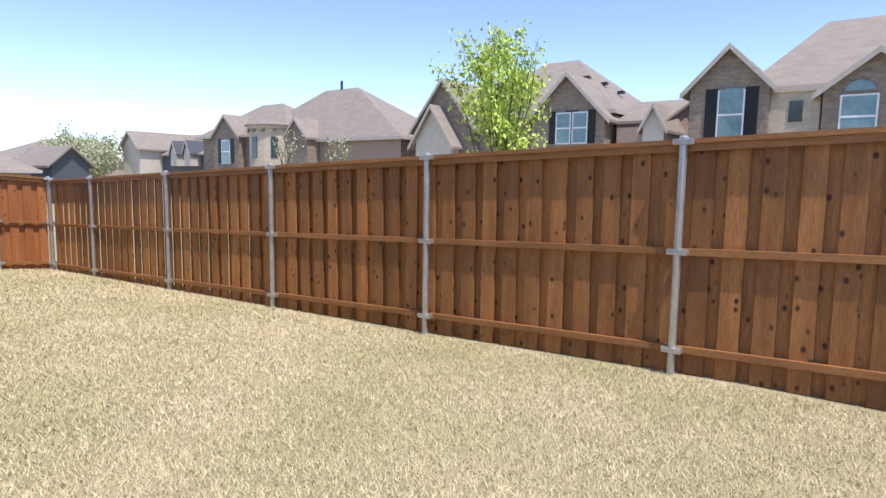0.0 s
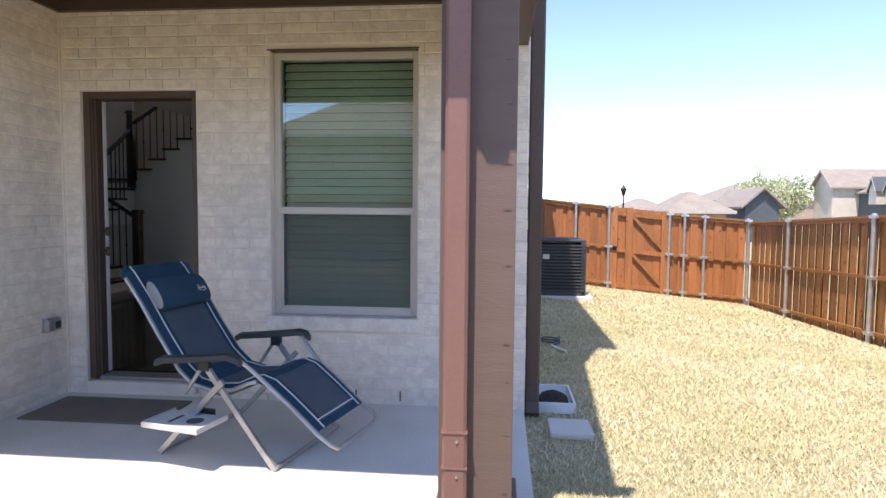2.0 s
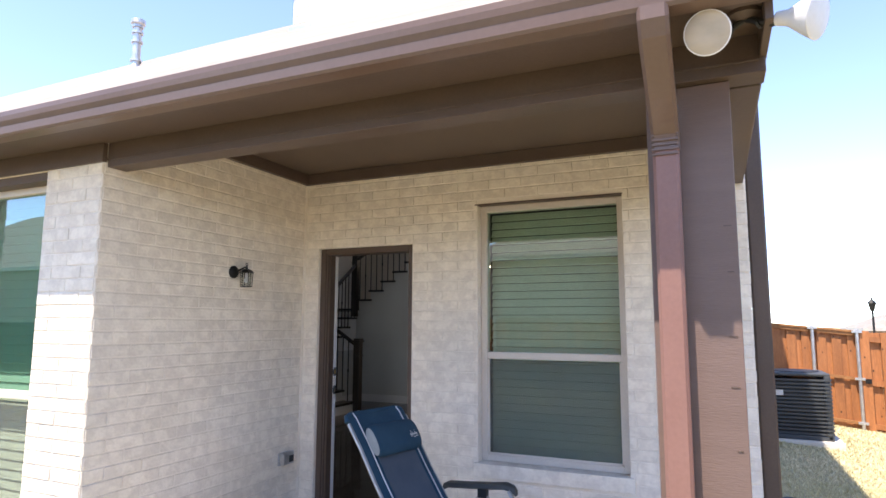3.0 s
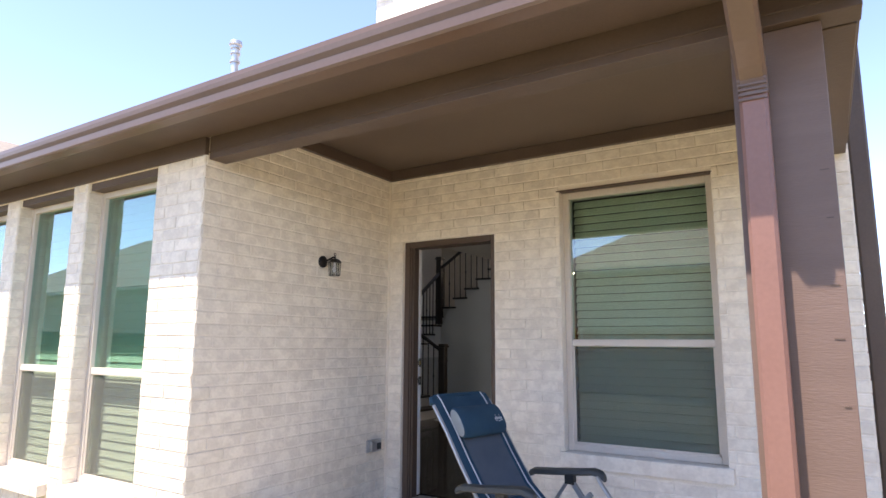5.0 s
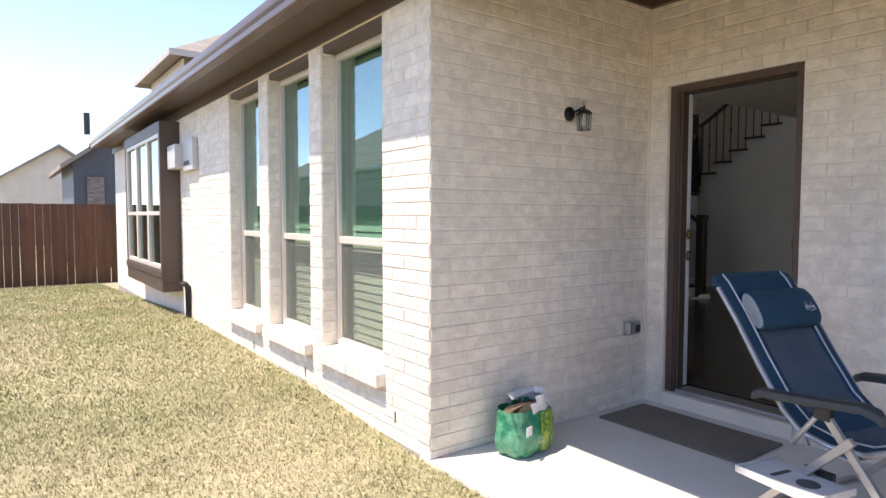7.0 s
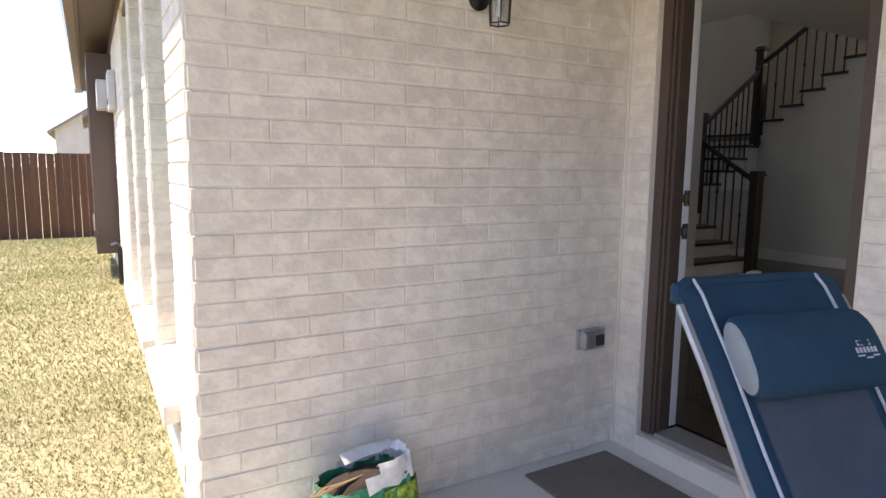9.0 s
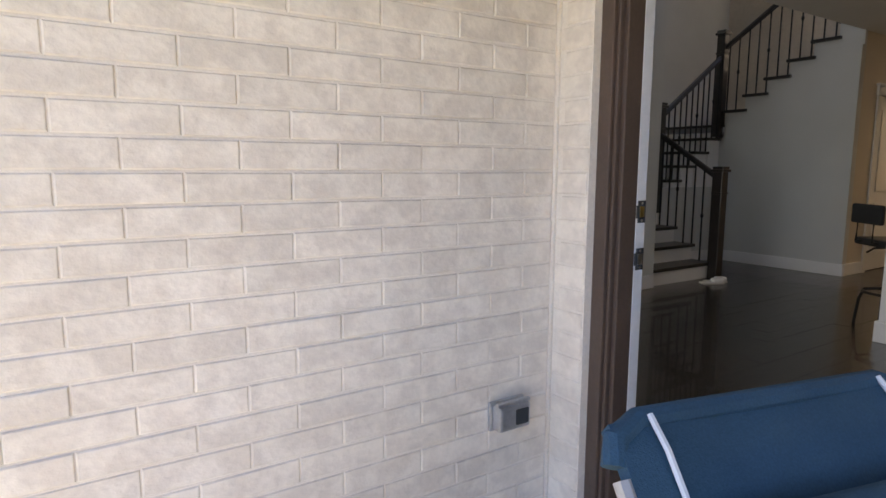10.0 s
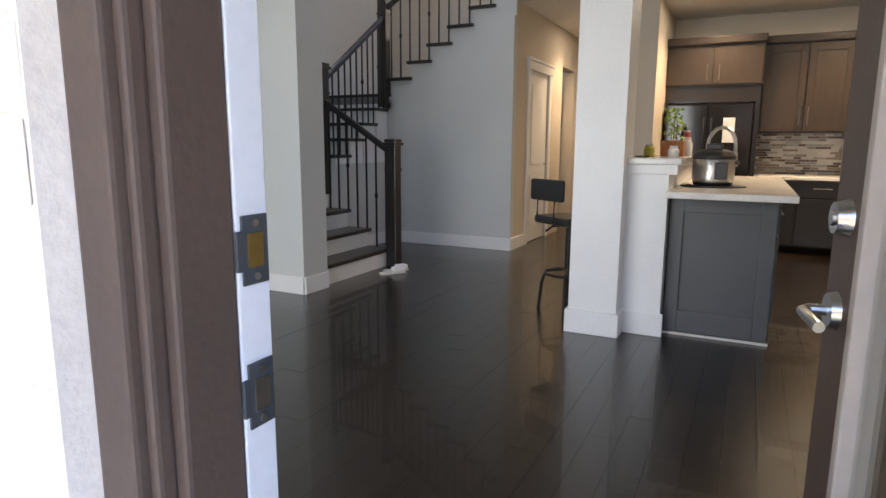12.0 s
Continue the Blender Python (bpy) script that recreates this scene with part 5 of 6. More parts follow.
pil = part("pillow", cushion(bmesh.new(), [(-0.205, 0.86), (-0.195, 0.95), (-0.15, 1.0), (-0.05, 0.97), (0.06, 0.98), (0.15, 1.0), (0.195, 0.95), (0.205, 0.86)]), BLUE, ch, "padded navy headrest", smooth=True)
for s_ in (-1, 1):
    part("pillow_side", cushion(bmesh.new(), [(s_ * 0.2055, 0.84), (s_ * 0.211, 0.72)]), MESHG, pil, "pale grey pillow end", smooth=True)
MK = PM @ Matrix.Translation((-0.14, 0.02, 0.0575))
part("embroidered_mark", bb((-0.036, -0.016, 0.012, 0.016, 0, 0.002), (-0.012, 0.008, 0.017, 0.021, 0, 0.002), (0.012, 0.034, 0.011, 0.015, 0, 0.002),
    *[(-0.034 + 0.012 * q, -0.026 + 0.012 * q, -0.008, 0.006, 0, 0.002) for q in range(6)], *[(-0.020 + 0.012 * q, -0.012 + 0.012 * q, -0.026, -0.012, 0, 0.002) for q in range(4)], m=MK), PIPING, pil, "white stitched mark")
for s in (-1, 1):
    x = s * HW
    part("back_tube", tube(bmesh.new(), [(x, y + 0.004, z - 0.024) for y, z in fine(BACK, 2)[2:]] + [(x, -0.20, 0.34)], 0.0125), SILVER, ch, smooth=True)
    part("seat_tube", tube(bmesh.new(), [(x, y, z - 0.014) for y, z in fine(SEAT, 2)], 0.0125), SILVER, ch, smooth=True)
    part("leg_tube", tube(bmesh.new(), [(x + s * 0.05, 0.12, 0.575), (x + s * 0.03, 0.17, 0.53)] + [(x, y, z - 0.012) for y, z in fine(LEGR[1:], 2)] + [(x, 0.65, 0.155), (x * 0.9, 0.675, 0.13)], 0.0125), SILVER, ch, smooth=True)
    xo = s * (HW + 0.07)
    part("arm_strut", tube(bmesh.new(), [(xo, -0.22, 0.36), (xo, -0.08, 0.555)], 0.012), SILVER, ch, smooth=True)
    part("front_leg", bb((xo - 0.011, xo + 0.011, -0.016, 0.016, 0, 0.70), m=Matrix.Translation((0, -0.09, 0.54)) @ pose(0, 0, 0, 40 + 180, 0, 0), bevel=0.003), SILVER, ch)
    part("rear_leg", bb((xo - 0.011 + s * 0.024, xo + 0.011 + s * 0.024, -0.016, 0.016, 0, 0.62), m=Matrix.Translation((0, 0.05, 0.46)) @ pose(0, 0, 0, 180 - 44, 0, 0), bevel=0.003), SILVER, ch)
    ar = bmesh.new()
    prof = [(-0.40, 0.525, 0.028), (-0.36, 0.545, 0.033), (-0.20, 0.562, 0.032), (-0.02, 0.585, 0.036), (0.08, 0.60, 0.04), (0.13, 0.59, 0.036), (0.155, 0.57, 0.02)]
    sec = [(-1, -0.35), (-0.85, 0.25), (-0.4, 0.5), (0.4, 0.5), (0.85, 0.25), (1, -0.35), (0.6, -0.6), (-0.6, -0.6)]
    rings = [[ar.verts.new((xo + s * 0.012 + a * w, y, z + b * 0.038)) for a, b in sec] for y, z, w in prof]
    for r0, r1 in zip(rings, rings[1:]):
        for k in range(8):
            ar.faces.new((r0[k], r0[(k + 1) % 8], r1[(k + 1) % 8], r1[k]))
    ar.faces.new(rings[0][::-1]), ar.faces.new(rings[-1])
    part("armrest", ar, ARMREST_ROOM_DARK, ch, "dark grey moulded armrest", smooth=True)
    part("arm_bracket", bb((xo - 0.016, xo + 0.016, -0.12, -0.05, 0.50, 0.565), bevel=0.006), BLACKP, ch)
part("foot_bar", tube(bmesh.new(), [(-HW * 0.9, 0.675, 0.13), (0, 0.68, 0.125), (HW * 0.9, 0.675, 0.13)], 0.0125), SILVER, ch, smooth=True)
part("head_wrap", tube(bmesh.new(), [(-HW, -0.712, 0.985), (-HW + 0.012, -0.728, 1.012), (-HW + 0.05, -0.74, 1.026), (HW - 0.05, -0.74, 1.026), (HW - 0.012, -0.728, 1.012), (HW, -0.712, 0.985)], 0.017, 10), BLUE, ch, "navy fabric wrapped over the head bar", smooth=True)
part("ground_bar_front", tube(bmesh.new(), [(-HW - 0.07, 0.36, 0.016), (HW + 0.07, 0.36, 0.016)], 0.013), SILVER, ch, smooth=True)
part("ground_bar_rear", tube(bmesh.new(), [(-HW - 0.09, -0.40, 0.016), (HW + 0.09, -0.40, 0.016)], 0.013), SILVER, ch, smooth=True)
part("cross_slat", bb((-HW, HW, -0.10, 0.0, 0.335, 0.345), bevel=0.003), GREYPL, ch)
# clip-on side tray on the lawn side
tr = part("side_tray", bb((HW + 0.05, HW + 0.28, -0.31, 0.03, 0.235, 0.255), bevel=0.008), GREYPL, ch, "pale grey plastic side tray")
part("cup_hole", lathe(bmesh.new(), [(0.045, 0.2752), (0.045, 0.2772), (0.03, 0.2775)], 20, Matrix.Translation((HW + 0.17, -0.07, -0.02))), ACGREY, tr)
part("phone_slot", bb((HW + 0.12, HW + 0.23, -0.20, -0.18, 0.2552, 0.2572)), ACGREY, tr)
part("tray_rim", bb((HW + 0.04, HW + 0.29, -0.32, -0.31, 0.23, 0.262), (HW + 0.04, HW + 0.29, 0.03, 0.04, 0.23, 0.262), (HW + 0.28, HW + 0.29, -0.31, 0.03, 0.23, 0.262), bevel=0.004), GREYPL, tr)
part("tray_bracket", bb((HW + 0.03, HW + 0.06, -0.17, -0.05, 0.23, 0.28), bevel=0.004), BLACKP, ch)

# flood lamps under the eave corner
fld = thing("flood_light", "twin white flood lamp under the eave corner", "lamp", pose(-1.22, 0.93, 2.644))
part("canopy", lathe(bmesh.new(), [(0.055, 0), (0.055, -0.014), (0.03, -0.028)], 20), BROWN, fld)
for p, to, lens in (((0.02, -0.105, -0.065), (0.95, -0.12, -0.33), STONE_L), ((0.075, 0.10, -0.075), (0.45, 0.85, -0.30), WHITE)):
    x, y, z = p
    ar = part("lamp_arm", tube(bmesh.new(), [(0, 0, -0.02), (x * 0.4, y * 0.4, -0.05), (x * 0.8, y * 0.75, z - 0.005), p], 0.011), BLACKP, fld)
    for k in range(3):
        part("arm_collar", cyl(bmesh.new(), (x * (0.35 + 0.2 * k), y * (0.35 + 0.2 * k), -0.058 - 0.006 * k), (x * (0.42 + 0.2 * k), y * (0.42 + 0.2 * k), -0.056 - 0.006 * k), 0.017), BLACKP, ar)
    aim = look(p, (x + to[0], y + to[1], z + to[2]))
    hd = part("lamp_head", lathe(bmesh.new(), [(0.022, 0.015), (0.026, -0.02), (0.034, -0.035), (0.055, -0.07), (0.073, -0.105), (0.070, -0.108), (0.02, -0.10)], 28, aim), WHITE, fld, smooth=True)
    part("lens", lathe(bmesh.new(), [(0.070, -0.107), (0.060, -0.112), (0.02, -0.115)], 28, aim), lens, hd, smooth=True)

# air conditioner
ac = thing("air_conditioner", "dark grey louvred air conditioner on a concrete pad", "air conditioner", pose(-9.85, 1.83, -0.03, 0, 0, 0))
A = 0.42
part("core", bb((-A + 0.05, A - 0.05, -A + 0.05, A - 0.05, 0.04, 0.86)), BLACKP, ac)
for sx in (-1, 1):
    for sy in (-1, 1):
        part("corner_post", bb((sx * A, sx * (A - 0.09), sy * A, sy * (A - 0.09), 0.0, 0.92), bevel=0.025), ACGREY, ac)
lo = mesh_of("louvre", bb((A - 0.03, A + 0.012, -A + 0.02, A - 0.02, 0, 0.026), (-A - 0.012, -A + 0.03, -A + 0.02, A - 0.02, 0, 0.026), (-A + 0.02, A - 0.02, A - 0.03, A + 0.012, 0, 0.026), (-A + 0.02, A - 0.02, -A - 0.012, -A + 0.03, 0, 0.026)), ACGREY)
for k in range(15):
    ob = new("louvre", lo)
    ob.parent, ob.location = ac, (0, 0, 0.08 + k * 0.054)
part("base_pan", bb((-A, A, -A, A, 0, 0.07), bevel=0.015), ACGREY, ac)
part("top_cover", bb((-A, A, -A, A, 0.90, 0.95), bevel=0.03), ACGREY, ac)
part("fan_grille", lathe(bmesh.new(), [(0.33, 0.95), (0.33, 0.962), (0.30, 0.965)], 28), BLACKP, ac)
part("rating_label", bb((A + 0.012, A + 0.015, -0.30, -0.19, 0.62, 0.70)), GREYPL, ac)
solid("ac_pad", bb((-10.4, -9.3, 1.05, 2.36, -0.14, -0.03), bevel=0.01), CONC, "concrete pad under the air conditioner", "pad", kind="structure")
# splash block, tray and hose reel bits by the house corner
spb = solid("splash_block", bb((-3.27, -2.98, 1.16, 1.44, -0.10, -0.04), bevel=0.012), CONC, "pale concrete splash block on the lawn", "splash block")
trb = thing("plastic_trough", "white plastic trough with dark debris by the downspout", "trough", pose(-3.70, 1.24, -0.075))
part("shell", bb((-0.24, 0.24, -0.14, 0.14, 0, 0.02), (-0.24, -0.225, -0.14, 0.14, 0.02, 0.08), (0.225, 0.24, -0.14, 0.14, 0.02, 0.08), (-0.225, 0.225, -0.14, -0.125, 0.02, 0.08), (-0.225, 0.225, 0.125, 0.14, 0.02, 0.08), bevel=0.004), WHITE, trb)
part("debris", lathe(bmesh.new(), [(0.19, 0.02), (0.18, 0.05), (0.08, 0.085), (0.02, 0.09)], 14, Matrix.Diagonal((1, 0.6, 1, 1))), SOIL, trb)
hz = thing("garden_hose_coil", "small coil of green garden hose on the lawn", "hose", pose(-5.75, 1.38, ground_z(-5.75, 1.38) + 0.02))
part("coil", tube(bmesh.new(), [((0.10 + 0.01 * math.sin(k)) * math.cos(k * 0.5), 0.10 * math.sin(k * 0.5), 0.002 * k) for k in range(30)], 0.009), SIDING, hz)
part("hose_end", tube(bmesh.new(), [(0.14, 0, 0), (0.25, 0.05, -0.005), (0.36, 0.12, -0.006), (0.42, 0.13, -0.006)], 0.014), WHITE, hz)
# utility boxes and hose bib on the garden wall
ub = thing("utility_box", "pale grey meter box with conduit on the brick wall", "utility box")
part("back_box", bb((XL + 0.008, XL + 0.07, -7.42, -6.98, 1.86, 2.22), bevel=0.006), GREYPL, ub)
part("front_box", bb((XL + 0.008, XL + 0.16, -7.80, -7.42, 1.90, 2.18), bevel=0.01), GREYPL, ub)
part("vent_slots", bb((XL + 0.07, XL + 0.074, -7.36, -7.12, 1.92, 1.97)), ACGREY, ub)
hb = thing("drain_pipes", "pair of black drain pipes at the wall foot", "pipe")
for y in (-7.42, -7.52):
    part("pipe", tube(bmesh.new(), [(XL + 0.03, y, 0.0), (XL + 0.03, y, 0.48), (XL + 0.06, y, 0.52), (XL + 0.10, y, 0.50)], 0.025), BLACKP, hb)
# roof vent pipe
vp = thing("roof_vent_pipe", "galvanised roof vent pipe with a ribbed cap", "vent pipe", pose(-4.05, -5.6, 2.66 + SL * 3.0))
part("flashing_cone", lathe(bmesh.new(), [(0.13, -0.06), (0.06, 0.12), (0.05, 0.14)]), GALV, vp)
part("pipe", cyl(bmesh.new(), (0, 0, -0.1), (0, 0, 0.62), 0.048, None, 16), GALV, vp, smooth=True)
for zz in (0.18, 0.42, 0.54, 0.62):
    part("collar", cyl(bmesh.new(), (0, 0, zz), (0, 0, zz + 0.03), 0.066, None, 16), GALV, vp)
part("cap", lathe(bmesh.new(), [(0.06, 0.65), (0.085, 0.67), (0.08, 0.72), (0.02, 0.73)]), GALV, vp, smooth=True)
# brown eave returns on the side wall
sr = thing("side_eave_return", "brown boxed eave return on the house side", "eave", kind="structure")
part("box", bb((-11.9, -8.9, 1.0, 1.38, 2.72, 3.1), bevel=0.01), BROWN, sr)
sr2 = thing("side_eave_return", "lower brown eave return on the house side", "eave", kind="structure")
part("box", bb((-12.4, -10.6, 1.0, 1.40, 2.10, 2.42), bevel=0.01), BROWN, sr2)

solid("corner_mortar", bb((XD, XD + 0.013, YR, YR + 0.013, 0.0, 2.79), bevel=0.003), MORTAR, "limewashed mortar fillet in the porch corner", "trim", kind="structure")

# weep holes low in the brick walls
for y in (-0.6, -0.2, 0.12):
    solid("weep_hole", bb((XD + 0.0085, XD + 0.0105, y, y + 0.009, 0.03, 0.10)), SOIL, "dark weep slot low in the brick wall", "weep hole", group="weep holes")
for y in (-2.75, -4.05, -5.2):
    solid("weep_hole", bb((XL + 0.0085, XL + 0.0105, y, y + 0.009, 0.11, 0.18)), SOIL, "dark weep slot low in the brick wall", "weep hole", group="weep holes")

# ---- fences ----
def ztop(x):
    return 1.690 + 0.0387 * x


def fence_run(name, label, p0, p1, inward, z0, z1, posts, material, rails=True, height=1.95, step=0.236, near=True):
    """Board-on-board fence from p0 to p1 (x, y); z0, z1 tops at the ends; inward is the side with rails and posts."""
    p0, p1 = Vector(p0), Vector(p1)
    L = (p1 - p0).length
    d = (p1 - p0) / L
    nrm = Vector(inward)
    f = thing(name, label, "fence", kind="structure")
    ang = math.atan2(d.y, d.x)
    flip = Vector((-d.y, d.x)).dot(nrm) > 0
    sgn = 1 if flip else -1

    def at(s, off, z):
        q = p0 + d * s + nrm * off
        return Matrix.Translation((q.x, q.y, z)) @ Matrix.Rotation(ang, 4, "Z")

    def top(s):
        return z0 + (z1 - z0) * s / L

    rnd = random.Random(int(L * 100))
    side = d.x * nrm.y - d.y * nrm.x
    cap = (0.042, 0.08) if side < 0 else (0.08, 0.042)
    wide = mesh_of("fence_board", bb((-0.072, 0.072, -0.008, 0.008, -height, -0.05)), material)
    n = int(L / step)
    for k in range(n + 1):
        s = min((k + 0.5) * step, L - 0.07)
        for off, ds in ((-0.028, 0.0), (-0.064, step / 2))[:2 if rails else 1]:
            if s + ds > L:
                continue
            ob = new("fence_board", wide)
            ob.parent = f
            ob.matrix_basis = at(s + ds, off + rnd.uniform(-0.002, 0.002), top(s + ds)) @ pose(0, 0, rnd.uniform(-0.006, 0.004), 0, rnd.uniform(-0.25, 0.25), rnd.uniform(-0.6, 0.6))
    if rails:
        for a, b in zip(posts, posts[1:]):
            for dz, h in ((-0.062, 0.085), (-0.86, 0.052), (-1.62, 0.052)):
                bm = bmesh.new()
                q0, q1 = p0 + d * (a + 0.02), p0 + d * (b - 0.02)
                sweep(bm, [(-0.02, -h / 2), (0.02, -h / 2), (0.02, h / 2), (-0.02, h / 2)], (q0.x + nrm.x * 0.002, q0.y + nrm.y * 0.002, top(a) + dz), (q1.x + nrm.x * 0.002, q1.y + nrm.y * 0.002, top(b) + dz))
                part("rail", bm, CEDAR_R, f)
            bm = bmesh.new()
            q0, q1 = p0 + d * a + nrm * 0.0, p0 + d * b + nrm * 0.0
            sweep(bm, [(-cap[1], -0.048), (cap[0], -0.048), (cap[0], -0.012), (-cap[1], -0.012)], (q0.x, q0.y, top(a)), (q1.x, q1.y, top(b)))
            part("cap_rail", bm, CEDAR_R, f)
        for s in posts:
            q = p0 + d * s + nrm * 0.052
            ps = part("steel_post", cyl(bmesh.new(), (q.x, q.y, top(s) - 1.95), (q.x, q.y, top(s) - 0.02), 0.030, None, 16), GALV, f, "galvanised round steel post", smooth=True)
            part("post_cap", lathe(bmesh.new(), [(0.034, -0.02), (0.034, 0.0), (0.02, 0.012)], 16, Matrix.Translation((q.x, q.y, top(s)))), GALV, ps)
            for dz in (-0.035, -0.86, -1.62):
                bm = bmesh.new()
                bx(bm, -0.075, 0.075, -0.032 if sgn > 0 else -0.032, 0.032, -0.022, 0.022, bevel=0.004, m=at(s, 0.052, top(s) + dz))
                part("bracket", bm, GALV, ps)
    return f


fence_n = fence_run("fence_cedar", "brown stained cedar board-on-board fence with galvanised posts", (6.865, 5.87), (-11.94, 5.87), (0, -1), ztop(6.865), ztop(-11.94), [0.0, 2.46, 4.9, 7.34, 9.775, 12.214, 14.65, 17.09, 18.79], CEDAR)
fence_w = fence_run("fence_gate_side", "lighter stained cedar fence beside the gate", (-12.03, 5.85), (-12.03, 4.25), (1, 0), 1.265, 1.39, [0.03, 0.88, 1.28, 1.58], CEDAR_G)
fence_w2 = fence_run("fence_gate_side", "lighter stained cedar fence between gate and house", (-12.03, 3.10), (-12.03, 1.0), (1, 0), 1.53, 1.74, [0.05, 0.73, 1.65, 2.08], CEDAR_G)
gate = thing("fence_gate", "stained cedar gate with diagonal braces, closed", "gate")
gb = mesh_of("gate_board", bb((-0.009, 0.009, -0.07, 0.07, 0.0, 1.72)), CEDAR_G)
for k in range(8):
    ob = new("gate_board", gb)
    y = 3.18 + 0.143 * k
    ob.parent, ob.location = gate, (-12.06 - 0.008 * (k % 2), y, 1.50 - 0.1 * (y - 3.15) - 1.72)
for z in (1.38, 0.62, -0.12):
    part("gate_rail", sweep(bmesh.new(), [(-0.02, -0.045), (0.02, -0.045), (0.02, 0.045), (-0.02, 0.045)], (-12.02, 3.12, z), (-12.02, 4.22, z - 0.11)), CEDAR_G, gate)
for y in (3.47, 4.19, 3.16):
    part("gate_stile", bb((-12.045, -11.99, y - 0.07, y + 0.07, -0.24 - 0.1 * (y - 3.1), 1.52 - 0.1 * (y - 3.1)), bevel=0.004), CEDAR_G, gate)
part("brace", sweep(bmesh.new(), [(-0.018, -0.045), (0.018, -0.045), (0.018, 0.045), (-0.018, 0.045)], (-12.0, 3.54, 1.30), (-12.0, 4.15, 0.62)), CEDAR_R, gate)
part("brace", sweep(bmesh.new(), [(-0.018, -0.045), (0.018, -0.045), (0.018, 0.045), (-0.018, 0.045)], (-12.0, 3.54, 0.52), (-12.0, 4.15, -0.14)), CEDAR_R, gate)
part("latch", bb((-11.99, -11.96, 3.13, 3.22, 0.60, 0.68), bevel=0.004), IRON, gate)
fence_s = fence_run("fence_dark", "dark brown stained privacy fence with narrow gaps", (-3.0, -16.0), (9.0, -16.0), (0, 1), 1.65, 1.67, [], CEDAR_D, rails=False, height=1.92, step=0.1475)
fence_e = fence_run("fence_rear", "brown stained rear fence", (9.0, 5.87), (9.0, -16.0), (-1, 0), 1.75, 1.85, [0, 5.4, 10.9, 16.4, 21.8], CEDAR, step=0.24)

# ---- neighbouring houses ----
def gable_block(h, x0, x1, y0, y1, z0, zw, zp, wall_m, roof_m, along="y", over=0.35, name="wall"):
    """A walled block with a gable roof; the ridge runs along the given axis."""
    bm = bmesh.new()
    bx(bm, x0, x1, y0, y1, z0, zw)
    if along == "y":
        xm = (x0 + x1) / 2
        poly(bm, [(x0, y0, zw), (x1, y0, zw), (xm, y0, zp), (x0, y1, zw), (x1, y1, zw), (xm, y1, zp)], [(0, 1, 2), (3, 4, 5)])
        rf = bmesh.new()
        k = (zp - zw) / (xm - x0)
        for s, xe in ((-1, x0 - over), (1, x1 + over)):
            ze = zw - k * over
            poly(rf, [(xe, y0 - over, ze), (xm, y0 - over, zp + 0.02), (xm, y1 + over, zp + 0.02), (xe, y1 + over, ze), (xe, y0 - over, ze + 0.14), (xm, y0 - over, zp + 0.16), (xm, y1 + over, zp + 0.16), (xe, y1 + over, ze + 0.14)],
                 [(0, 1, 2, 3), (4, 5, 6, 7), (0, 1, 5, 4), (3, 2, 6, 7), (0, 3, 7, 4)])
    else:
        ym = (y0 + y1) / 2
        poly(bm, [(x0, y0, zw), (x0, y1, zw), (x0, ym, zp), (x1, y0, zw), (x1, y1, zw), (x1, ym, zp)], [(0, 1, 2), (3, 4, 5)])
        rf = bmesh.new()
        k = (zp - zw) / (ym - y0)
        for s, ye in ((-1, y0 - over), (1, y1 + over)):
            ze = zw - k * over
            poly(rf, [(x0 - over, ye, ze), (x0 - over, ym, zp + 0.02), (x1 + over, ym, zp + 0.02), (x1 + over, ye, ze), (x0 - over, ye, ze + 0.14), (x0 - over, ym, zp + 0.16), (x1 + over, ym, zp + 0.16), (x1 + over, ye, ze + 0.14)],
                 [(0, 1, 2, 3), (4, 5, 6, 7), (0, 1, 5, 4), (3, 2, 6, 7), (0, 3, 7, 4)])
    part(name, bm, wall_m, h)
    r = part("gable_roof", rf, roof_m, h)
    if along == "y":
        for s, xe in ((-1, x0 - over), (1, x1 + over)):
            ze = zw - k * over
            fb = bmesh.new()
            poly(fb, [(xe, y0 - over - 0.03, ze - 0.10), (xm, y0 - over - 0.03, zp - 0.08), (xm, y0 - over - 0.03, zp + 0.17), (xe, y0 - over - 0.03, ze + 0.15), (xe, y0 - over, ze - 0.10), (xm, y0 - over, zp - 0.08), (xm, y0 - over, zp + 0.17), (xe, y0 - over, ze + 0.15)],
                 [(0, 1, 2, 3), (4, 5, 6, 7), (0, 1, 5, 4), (2, 3, 7, 6), (0, 3, 7, 4)])
            part("bargeboard", fb, FASCIA, r)


